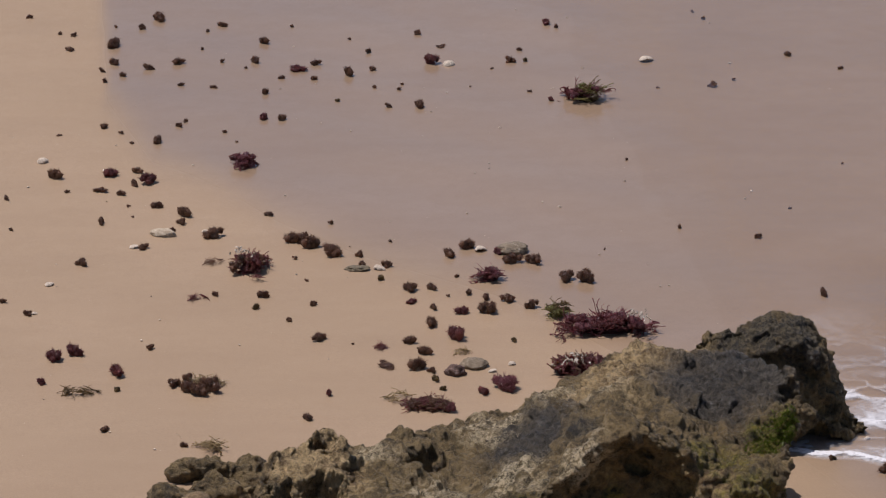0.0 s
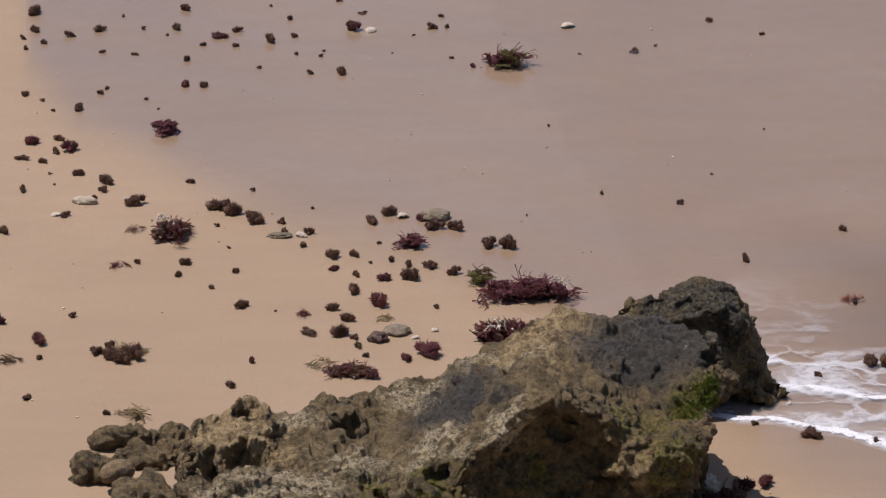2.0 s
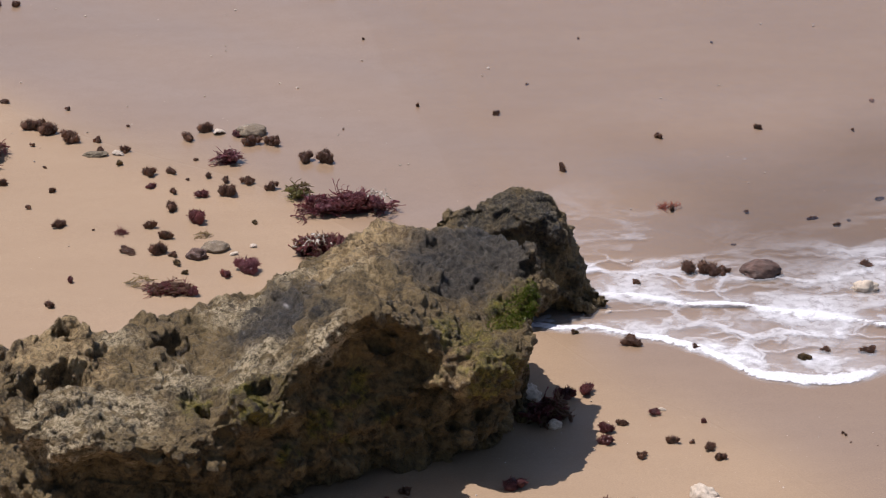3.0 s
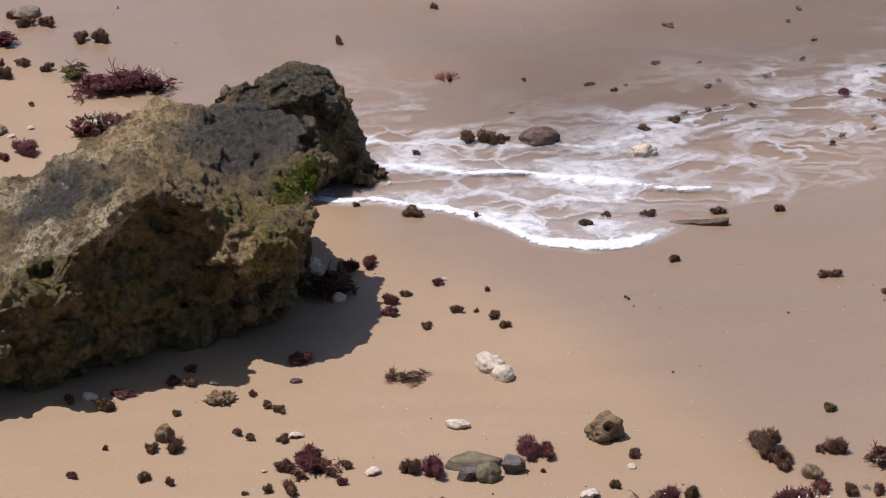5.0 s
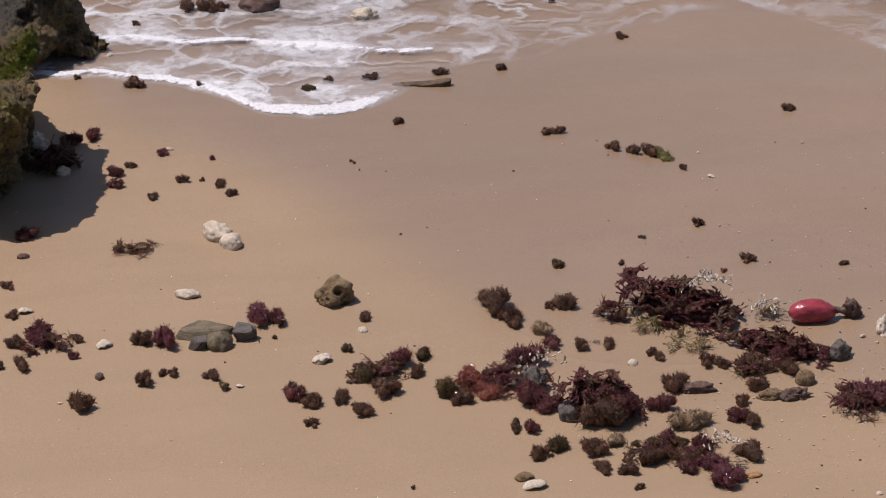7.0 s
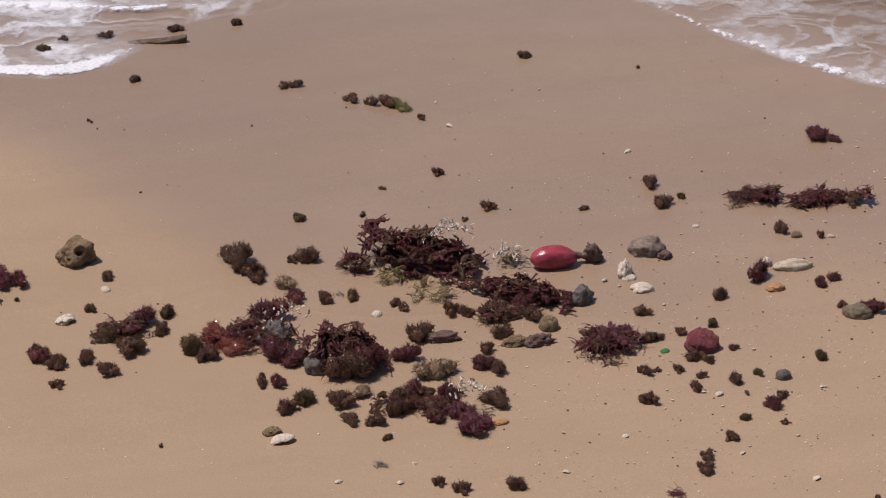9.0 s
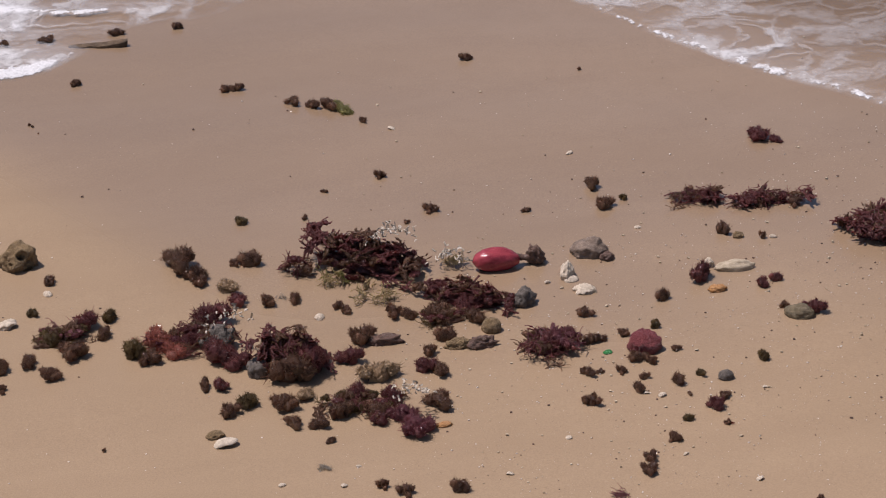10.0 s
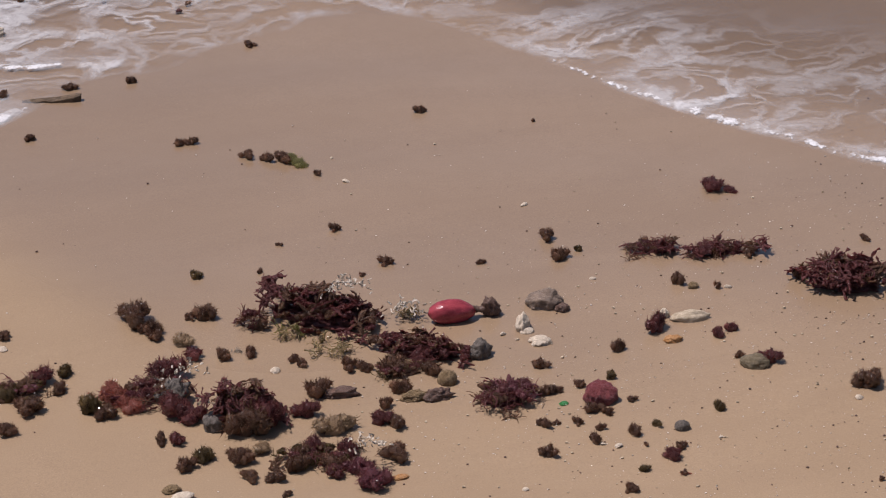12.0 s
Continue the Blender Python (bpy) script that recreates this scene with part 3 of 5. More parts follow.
# ---- seaweed ----
def spike(V, F, base, tip, w, rng, bend=0.15, plain=False):
    """A tapered three-sided sprig, with a bend half way unless it is plain."""
    base, tip = np.array(base), np.array(tip)
    d = tip - base
    L = np.linalg.norm(d) + 1e-9
    d = d / L
    s = np.cross(d, rng.normal(size=3))
    s /= np.linalg.norm(s) + 1e-9
    t = np.cross(d, s)
    mid = (base + tip) / 2 + (s * rng.normal() + t * rng.normal()) * L * bend
    k = len(V)
    if plain:
        V.extend(base + (s * math.cos(a) + t * math.sin(a)) * w * 1.5 for a in (0, 2.094, 4.189))
        V.append(tip)
        F.extend(((k, k + 1, k + 3), (k + 1, k + 2, k + 3), (k + 2, k, k + 3)))
        return mid
    rings = ((base, w), (mid, w * 0.95), (tip, w * 0.9))
    for c, r in rings:
        for a in (0, 2.094, 4.189):
            V.append(c + (s * math.cos(a) + t * math.sin(a)) * r)
    for o in range(0, 3 * len(rings) - 3, 3):
        for a in range(3):
            b = (a + 1) % 3
            F.append((k + o + a, k + o + b, k + o + 3 + b, k + o + 3 + a))
    return mid


def bush_mesh(seed, material, count=230, wide=0.010, fork=1, shag=0.06):
    """A cushion of rounded lobes one unit wide, furred all over with short fine sprigs and dotted with pale painted
    glints.
    """
    rng = np.random.default_rng(seed)
    V, F = [], []
    n = 6
    lobes = [(np.array((rng.uniform(-0.27, 0.27), rng.uniform(-0.25, 0.25), rng.uniform(0.10, 0.25))), rng.uniform(0.13, 0.20)) for _ in range(n)]
    lobes[0] = (np.array((0.0, 0.0, 0.21)), 0.22)
    for c, r in lobes:
        bm = bmesh.new()
        bmesh.ops.create_icosphere(bm, subdivisions=2, radius=1.0)
        k = len(V)
        off = Vector(rng.uniform(-9, 9, 3))
        for v in bm.verts:
            q = v.co * (r * (0.72 + 0.34 * noise.fractal(v.co * 3.2 + off, 0.8, 2.0, 3) + 0.22 * noise.turbulence(v.co * 4.5 + off, 3, True)))
            V.append(c + np.array((q.x, q.y, max(q.z, -c[2]))))
        F.extend(tuple(k + v.index for v in f.verts) for f in bm.faces)
        bm.free()
    body = len(F)
    for _ in range(count):
        c, r = lobes[rng.integers(n)]
        d = rng.normal(size=3)
        d[2] = abs(d[2]) * 0.9 - 0.2
        d /= np.linalg.norm(d)
        tip = c + d * r * (0.98 + shag * 1.3 + shag * 2.0 * abs(rng.normal()))
        tip += rng.normal(size=3) * 0.020
        tip[2] = max(tip[2], 0.004)
        w = wide * rng.uniform(0.7, 1.4)
        root = c + d * r * 0.72
        spike(V, F, root, tip, w, rng, 0.1, True)
        for _ in range(fork):
            e = tip + rng.normal(size=3) * (0.024 + 0.16 * shag)
            e[2] = max(e[2], 0.004)
            spike(V, F, root * 0.5 + tip * 0.5, e, w * 0.8, rng, 0.1, True)
    bits = len(F)
    # Tiny pale facets on the lobes imitate sun glints by their colour.
    for _ in range(9 if count > 100 else 0):
        c, r = lobes[rng.integers(n)]
        d = rng.normal(size=3) * (1, 1, 0.4) + (0, -0.5, 0.9)
        d /= np.linalg.norm(d)
        q, s, k = c + d * r * 1.06, rng.uniform(0.003, 0.008), len(V)
        V.extend(q + s * np.array(e) for e in ((1.4, 0, 0), (0, 1, 0), (-1.2, 0, 0), (0, -1, 0), (0, 0, 1), (0, 0, -1)))
        F.extend((k + i, k + (i + 1) % 4, k + 4 + u) if u == 0 else (k + (i + 1) % 4, k + i, k + 5) for i in range(4) for u in (0, 1))
    me = mesh_of("sprigs", V, F, material)
    me.materials.append(GLINT_SHELL_BIT)
    me.polygons.foreach_set("material_index", [int(i >= bits) for i in range(len(F))])
    me.polygons.foreach_set("use_smooth", [i < body for i in range(len(F))])
    return me


def lump_mesh(name, seed, material, rough=0.16, sub=3, freq=1.6, flat=0.25):
    """A worn round lump one unit wide, a little flat underneath."""
    bm = bmesh.new()
    bmesh.ops.create_icosphere(bm, subdivisions=sub, radius=0.5)
    off = Vector((seed * 3.7, seed * 1.3, seed * 2.1))
    for v in bm.verts:
        p = v.co.copy()
        v.co += p.normalized() * (rough * noise.fractal(p * freq * 2 + off, 0.9, 2.0, 3))
        v.co += p.normalized() * (0.30 * rough * noise.fractal(p * freq * 9 + off, 0.8, 2.0, 3))
        if v.co.z < -flat:
            v.co.z = -flat + (v.co.z + flat) * 0.3
        v.co.z += flat
    for f in bm.faces:
        f.smooth = True
    me = bpy.data.meshes.new(name)
    bm.to_mesh(me)
    bm.free()
    me.materials.append(material)
    return me


def frond_mesh(seed, material, blades=13, wide=0.070, curl=0.42):
    """A forked ribbon frond one unit long that lies along x, with thickness."""
    rng = np.random.default_rng(seed)
    V, F = [], []

    def ribbon(p, ang, length, w, lift, root=None):
        n = 7
        q = np.array(p, float)
        rings = []
        for i in range(n + 1):
            f = i / n
            side = np.array((-math.sin(ang), math.cos(ang), 0.7 * rng.normal()))
            ww = w * (1 - 0.45 * f) * rng.uniform(0.5, 1.35)
            if i == 0 and root is not None:
                rings.append(root)
            else:
                rings.append(len(V))
                for e, h in ((-1, 0), (0, 0.014), (1, 0)):
                    V.append(q + side * ww * e + np.array((0, 0, h)))
                V.append(q - np.array((0, 0, 0.008)))
            q = q + np.array((math.cos(ang), math.sin(ang), lift * (1 - 1.5 * f) + 0.10 * rng.normal())) * length / n
            q[2] = max(q[2], 0.012)
            ang += curl * rng.normal()
            if i:
                o, u = rings[-2], rings[-1]
                F.extend(((o, o + 1, u + 1, u), (o + 1, o + 2, u + 2, u + 1), (o + 2, o + 3, u + 3, u + 2), (o + 3, o, u, u + 3)))
        F.append(tuple(rings[-1] + a for a in range(4)))
        return rings[1:4]

    roots = ribbon((-0.45, 0, 0.05), 0, 0.9, wide, 0.22)
    for i in range(blades):
        root = roots[i % 3]
        ribbon(V[root + 1], rng.choice((-1, 1)) * rng.uniform(0.3, 1.2), rng.uniform(0.28, 0.5), wide * rng.uniform(0.5, 0.8), rng.uniform(0.1, 0.5), root)
    return mesh_of("frond", V, F, material, True)


KINDS = {
    "dark": (DARK, "dark brown bushy seaweed tuft lying on the sand"),
    "purple": (PURPLE, "purple-brown bushy seaweed tuft lying on the sand"),
    "pink": (PINK, "pink-magenta feathery seaweed tuft lying on the sand"),
    "olive": (OLIVE, "olive-brown bushy seaweed tuft lying on the sand"),
    "green": (GREEN, "bright green seaweed tuft lying on the sand"),
    "tan": (TAN, "pale tan lacy coralline clump in the wrack"),
    "red": (RED, "coral-red fine seaweed tuft in the wrack"),
}
SMALL = {k: [bush_mesh(19 * i + 5 * n, m, 110, 0.010, 1, 0.06) for i in range(5)] for n, (k, (m, _)) in enumerate(KINDS.items())}
MIDDLE = {k: [bush_mesh(23 * i + 5 * n, m, 220, 0.0085, 1, 0.06) for i in range(5)] for n, (k, (m, _)) in enumerate(KINDS.items())}
BUSHES = {k: [bush_mesh(17 * i + 5 * n, m, 380, 0.0070, 1, 0.065) for i in range(4)] for n, (k, (m, _)) in enumerate(KINDS.items())}
SHAGGY = {k: [bush_mesh(31 * i + 7 * n + 3, m, 460, 0.0066, 1, 0.06) for i in range(3)] for n, (k, (m, _)) in enumerate(KINDS.items())}
CLUMPS = {k: [bush_mesh(37 * i + 7 * n + 1, m, 220, 0.0078, 1, 0.07) for i in range(4)] for n, (k, (m, _)) in enumerate(KINDS.items())}
HOLDFASTS = {k: [lump_mesh("holdfast", i + 2 * n, m, 0.22, 2, 3.0) for i in range(2)] for n, (k, (m, _)) in enumerate(KINDS.items())}
FRONDS = {k: [frond_mesh(13 * i + 3 * n, m) for i in range(5)] for n, (k, (m, _)) in enumerate((("dark", (DARK, 0)), ("purple", (PURPLE, 0)),
          ("pink", (PINK, 0)), ("olive", (OLIVE, 0)), ("straw", (STRAW, 0)), ("red", (RED, 0)), ("green", (GREEN, 0))))}
THREADS = {k: [frond_mesh(41 * i + 3 * n, m, 12, 0.022, 0.6) for i in range(4)] for n, (k, m) in enumerate((("dark", DARK), ("purple", PURPLE), ("pink", PINK),
           ("olive", OLIVE), ("straw", STRAW), ("red", RED), ("green", GREEN), ("white", BLEACHED)))}
MATS = {k: [lump_mesh("mat", i + 3 * n, m, 0.26, 4, 3.0) for i in range(2)] for n, (k, m) in enumerate((("dark", DARK), ("purple", PURPLE), ("pink", PINK),
        ("olive", OLIVE), ("straw", STRAW), ("red", RED), ("green", GREEN)))}
rnd = random.Random(4)


def ground_z(x, y):
    return float(relief(x, y))


def tuft(kind, x, y, w, h=0.0, shaggy=False, z=0.0):
    """A bushy plant w metres wide and h high, with its holdfast inside."""
    h = h or w * rnd.uniform(0.62, 0.85)
    me = rnd.choice((SHAGGY if shaggy else SMALL if w < 0.016 else MIDDLE if w < 0.028 else BUSHES)[kind])
    ob = tagged(new("seaweed_tuft", me), KINDS[kind][1], "seaweed", "seaweed tufts on the sand")
    ob.matrix_basis = pose(x, y, ground_z(x, y) + z - 0.05 * h, rnd.uniform(-8, 8), rnd.uniform(-8, 8), rnd.uniform(0, 360)) @ Matrix.Diagonal((w * rnd.uniform(0.92, 1.12), w * rnd.uniform(0.75, 1.0), h * rnd.uniform(1.35, 1.6), 1))
    part("holdfast", rnd.choice(HOLDFASTS[kind]), ob, pose(0, 0, 0.01, 0, 0, rnd.uniform(0, 360)) @ Matrix.Diagonal((0.40, 0.40, 0.34, 1)))
    return ob


def heap(name, label, mixture, x, y, length, depth, height, angle=0.0, count=30, size=0.09, threads=False, rise=0.0, spires=0):
    """A tangle of fronds on an oval patch of sand; mixture names the fronds' colours in turn."""
    ob = tagged(new(name), label, "seaweed")
    ob.location = (x, y, ground_z(x, y))
    ca, sa = math.cos(radians(angle)), math.sin(radians(angle))
    full = 0.2 if name == "seaweed_sprigs" else 0.42 if threads else 0.52
    core = part("mat", rnd.choice(MATS[mixture[0]]), ob, pose(0, 0, -0.003, 0, 9 * rise, angle) @ Matrix.Diagonal((length * full, depth * 0.85 * full, height * 1.3 * full, 1)))
    for i in range(count):
        u, v = max(-1, min(1, rnd.gauss(0, 0.45))), max(-1, min(1, rnd.gauss(0, 0.42)))
        px, py = u * length * 0.42, v * depth * 0.42
        top = max(0.05, (1 - 0.8 * u * u) * (1 - v * v)) * height * (1 - rise * u)
        pz = top * rnd.uniform(0.05, 0.5) if threads else top * rnd.uniform(0.25, 0.8)
        k = mixture[i % len(mixture)]
        me = rnd.choice((THREADS if (threads and i % 3) or i % 6 == 0 or name == "seaweed_sprigs" else FRONDS)[k])
        s = size * rnd.uniform(0.6, 1.15)
        m = pose(px * ca - py * sa, px * sa + py * ca, pz, rnd.gauss(0, 38), rnd.gauss(0, 22) + 12 * u, angle + rnd.choice((0, 180)) + rnd.gauss(0, 55)) @ Matrix.Diagonal((s, s, s, 1))
        part("frond", me, ob, m)
    for i in range(count // 3 if threads else int(count * 0.35)):
        k = mixture[i % len(mixture)]
        if k in SHAGGY and height > 0.01:
            u, v = rnd.uniform(-0.8, 0.8), rnd.uniform(-0.7, 0.7)
            px, py, s = u * length * 0.45, v * depth * 0.4, size * rnd.uniform(0.45, 0.8)
            pz = max(0.0, (1 - 0.8 * u * u) * (1 - v * v)) * height * 0.5 * (1 - rise * u)
            s *= 0.85
            part("clump", rnd.choice(CLUMPS[k]), ob, pose(px * ca - py * sa, px * sa + py * ca, pz, rnd.gauss(0, 15), rnd.gauss(0, 15), rnd.uniform(0, 360)) @ Matrix.Diagonal((s, s, s * 0.9, 1)))
    for i in range(spires):
        u, v = -rnd.uniform(0.35, 1.0), rnd.uniform(-0.5, 0.6)
        px, py, s = u * length * 0.45, v * depth * 0.4, size * rnd.uniform(0.7, 1.1)
        part("blade", rnd.choice(FRONDS[mixture[0]]), ob, pose(px * ca - py * sa, px * sa + py * ca, height * rnd.uniform(0.4, 0.9), rnd.gauss(0, 40), rnd.uniform(20, 65), angle + 180 + rnd.gauss(0, 40)) @ pose(0.3 * s, 0, 0)
             @ Matrix.Diagonal((s, s * 1.3, s, 1)), "tall dark purple blade")
    return ob


def crust(label, x, y, z, wide, deep, seed, count=70):
    """White flecks of coralline crust caught on a heap."""
    rng = np.random.default_rng(seed)
    V, F = [], []
    for _ in range(count):
        p = np.array((rng.normal() * wide * 0.3, rng.normal() * deep * 0.3, 0.0))
        p[2] = max(0.0, 0.010 * (1 - (p[0] / wide * 2) ** 2)) + rng.uniform(0, 0.004)
        d = rng.normal(size=3) * (1, 1, 0.7)
        spike(V, F, p, p + d / np.linalg.norm(d) * rng.uniform(0.003, 0.008), rng.uniform(0.0007, 0.0016), rng, 0.3)
    tagged(new("coralline_crust", mesh_of("coralline_crust", V, F, BLEACHED)), label, "coralline algae").location = (x, y, ground_z(x, y) + z)


def spray(label, kind, x, y, size, count=6, height=0.5):
    """A loose sprig of thin branches."""
    ob = tagged(new("seaweed_sprig"), label, "seaweed", "loose seaweed sprigs")
    ob.location = (x, y, ground_z(x, y))
    for i in range(count):
        s = size * rnd.uniform(0.6, 1.0)
        part("branch", rnd.choice(THREADS[kind]), ob, pose(rnd.gauss(0, 0.12) * size, rnd.gauss(0, 0.1) * size, 0.0, rnd.gauss(0, 15), -abs(rnd.gauss(0, 40 * height)),
             rnd.uniform(-50, 50) + rnd.choice((0, 180))) @ Matrix.Diagonal((s, s, s, 1)))
    return ob


# ---- stones, shells and other finds ----
STONE_SHAPES = {}


def stone(name, label, material, x, y, w, d=0.0, h=0.0, turn=0.0, seed=1, rough=0.14, category="stone", z=0.0, sub=4, freq=1.6, group=""):
    key = (name, material.name, seed, rough, sub, freq)
    if key not in STONE_SHAPES:
        STONE_SHAPES[key] = lump_mesh(name, seed, material, rough, sub, freq)
    d, h = d or w * 0.7, h or w * 0.5
    ob = tagged(new(name, STONE_SHAPES[key]), label, category, group)
    ob.matrix_basis = pose(x, y, ground_z(x, y) - 0.12 * h + z, 0, 0, turn) @ Matrix.Diagonal((w, d, h * 1.3, 1))
    return ob


def slab(label, material, x, y, w, d, h, turn, seed, tilt=0.0):
    """An angular, flat-faced broken stone with worn edges."""
    rng = np.random.default_rng(seed)
    bm = bmesh.new()
    for _ in range(16):
        a, r = rng.uniform(0, 2 * math.pi), rng.uniform(0.36, 0.5)
        top = rng.random() < 0.55
        bm.verts.new((r * math.cos(a) * (0.78 if top else 1), r * math.sin(a) * (0.78 if top else 1), rng.uniform(0.75, 1.0) if top else rng.uniform(-0.3, 0.1)))
    hull = bmesh.ops.convex_hull(bm, input=bm.verts)
    bmesh.ops.delete(bm, geom=[v for v in hull["geom_interior"] if isinstance(v, bmesh.types.BMVert)], context="VERTS")
    bmesh.ops.bevel(bm, geom=list(bm.edges), offset=0.035, segments=2, affect="EDGES")
    me = bpy.data.meshes.new("stone")
    bm.to_mesh(me)
    bm.free()
    me.materials.append(material)
    ob = tagged(new("stone", me), label, "stone")
    ob.matrix_basis = pose(x, y, ground_z(x, y), tilt, 0, turn) @ Matrix.Diagonal((w, d, h, 1))
    return ob


def shell_mesh(seed, material, ribs=9):
    """A cupped half shell one unit long with faint ribs, lying on its rim."""
    V, F = [], []
    nr, na = 7, 28
    for side in (0, 1):
        for i in range(nr):
            r = i / (nr - 1)
            for a in range(na):
                t = 2 * math.pi * a / na
                r = i / (nr - 1) * (1 - 0.30 * max(0.0, noise.noise(Vector((1.6 * math.cos(t), 1.6 * math.sin(t), seed * 2.7)))) * (i / (nr - 1)))
                ex = 0.5 * r * math.cos(t) * (1 + 0.12 * math.cos(t)) - 0.12 * (1 - r)
                ey = 0.33 * r * math.sin(t)
                ez = 0.20 * (1 - r ** 2.2) + 0.012 * math.cos(ribs * t) * r - side * 0.03
                V.append((ex, ey, ez))
    for side in (0, 1):
        o = side * nr * na
        for i in range(nr - 1):
            for a in range(na):
                b = (a + 1) % na
                q = (o + i * na + a, o + (i + 1) * na + a, o + (i + 1) * na + b, o + i * na + b)
                F.append(q if side == 0 else q[::-1])
    for a in range(na):
        b = (a + 1) % na
        F.append(((nr - 1) * na + a, nr * na + (nr - 1) * na + a, nr * na + (nr - 1) * na + b, (nr - 1) * na + b))
    return mesh_of("shell", V, F, material, True)


SHELLS = {m.name: [shell_mesh(i, m, 7 + 3 * i) for i in range(3)] for m in (WHITE, ORANGE, SLATE)}


def shell(x, y, w, material=WHITE, turn=None, label="small white seashell lying on the sand", tip=0.0):
    ob = tagged(new("shell", rnd.choice(SHELLS[material.name])), label, "shell", "shells on the sand")
    turn = rnd.uniform(-40, 40) if turn is None else turn
    ob.matrix_basis = pose(x, y, ground_z(x, y) + 0.08 * w, rnd.uniform(-22, 22), rnd.uniform(-18, 18), turn) @ Matrix.Diagonal((w * 0.9, w * rnd.uniform(0.7, 1.3), w * rnd.uniform(0.9, 1.5), 1))
    return ob


def tube(name, points, radius, material, taper=0.4):
    """A bent, tapering round stick through points."""
    P = spline(np.array(points, float), 18)
    V, F = [], []
    for i, p in enumerate(P):
        d = P[min(i + 1, 17)] - P[max(i - 1, 0)]
        d /= np.linalg.norm(d)
        s = np.cross(d, (0, 0, 1.0))
        s /= np.linalg.norm(s) + 1e-9
        t = np.cross(s, d)
        r = radius * (1 - (1 - taper) * i / 17) * (1 + 0.2 * math.sin(2.3 * i))
        V.extend(p + (s * math.cos(a) + t * math.sin(a)) * r for a in np.linspace(0, 2 * math.pi, 8, endpoint=False))
    for i in range(17):
        for a in range(8):
            b = (a + 1) % 8
            F.append((i * 8 + a, i * 8 + b, i * 8 + 8 + b, i * 8 + 8 + a))
    F.append(tuple(range(8))[::-1])
    F.append(tuple(17 * 8 + a for a in range(8)))
    return mesh_of(name, V, F, material, True)


def stick(label, x, y, length, turn, radius=0.0022, material=WOOD):
    ob = tagged(new("twig", tube("twig", ((-0.5 * length, 0, radius), (-0.2 * length, 0.06 * length, radius * 1.5), (0.15 * length, -0.02 * length, radius),
                                         (0.5 * length, 0.05 * length, radius * 1.4)), radius, material)), label, "twig")
    ob.matrix_basis = pose(x, y, ground_z(x, y), 0, 0, turn)
    return ob


def driftwood(x, y, length, turn):
    """A flat split of weathered wood with a raised broken end."""
    bm = bmesh.new()
    bmesh.ops.create_cube(bm, size=1)
    bmesh.ops.subdivide_edges(bm, edges=bm.edges[:], cuts=7, use_grid_fill=True)
    for v in bm.verts:
        u = v.co.x + 0.5
        v.co.y *= (0.11 + 0.08 * u) * (1 - 0.6 * abs(v.co.x * 2) ** 5)
        v.co.z = (v.co.z + 0.5) * (0.05 + 0.07 * u * u) + 0.05 * max(0, u - 0.72)
        v.co += Vector((0.03, 0.02, 0.012)) * noise.noise(v.co * 9)
    for f in bm.faces:
        f.smooth = True
    me = bpy.data.meshes.new("driftwood")
    bm.to_mesh(me)
    bm.free()
    me.materials.append(WOOD)
    ob = tagged(new("driftwood", me), "flat grey-brown piece of driftwood on wet sand", "driftwood")
    ob.matrix_basis = pose(x, y, ground_z(x, y) - 0.002, 0, 0, turn) @ Matrix.Scale(length, 4)


def sea_tulip(x, y, length, turn):
    """A stalked sea squirt: a smooth crimson body, a short dark stalk and a knobbly foot."""
    ob = tagged(new("sea_squirt"), "glossy crimson stalked sea squirt with a dark knobbly foot", "sea squirt")
    ob.matrix_basis = pose(x, y, ground_z(x, y), 0, 0, turn)
    part("body", lump_mesh("body", 2, CRIMSON, 0.045, 4, 1.0, 0.4), ob, pose(0, 0, 0, 0, 4, 0) @ Matrix.Diagonal((length, length * 0.48, length * 0.50, 1)))
    part("stalk", tube("stalk", ((length * 0.44, 0, length * 0.2), (length * 0.55, 0.002, length * 0.17), (length * 0.75, 0, length * 0.16), (length * 0.92, 0, length * 0.2)), length * 0.075, STONE_BROWN, 0.8), ob, label="dark wrinkled stalk")
    part("foot", lump_mesh("foot", 5, STONE_BROWN, 0.20, 4, 2.0, 0.3), ob, pose(length * 0.93, 0.004, 0, 0, -25, 20) @ Matrix.Diagonal((length * 0.33, length * 0.33, length * 0.52, 1)), "dark knobbly foot")


def coral_lump(x, y, w, turn):
    """A bleached two-lobed piece of coral rubble."""
    ob = tagged(new("coral_rubble"), "pale bleached two-lobed lump of coral rubble", "coral")
    ob.matrix_basis = pose(x, y, ground_z(x, y) - 0.002, 0, 0, turn)
    part("lobe", lump_mesh("lobe", 11, WHITE, 0.13, 4, 1.6), ob, pose(-0.22 * w, 0, 0) @ Matrix.Diagonal((0.72 * w, 0.5 * w, 0.5 * w, 1)))
    part("lobe", lump_mesh("lobe", 14, WHITE, 0.08, 4, 1.4), ob, pose(0.28 * w, -0.03 * w, 0, 0, 0, 15) @ Matrix.Diagonal((0.5 * w, 0.44 * w, 0.42 * w, 1)))


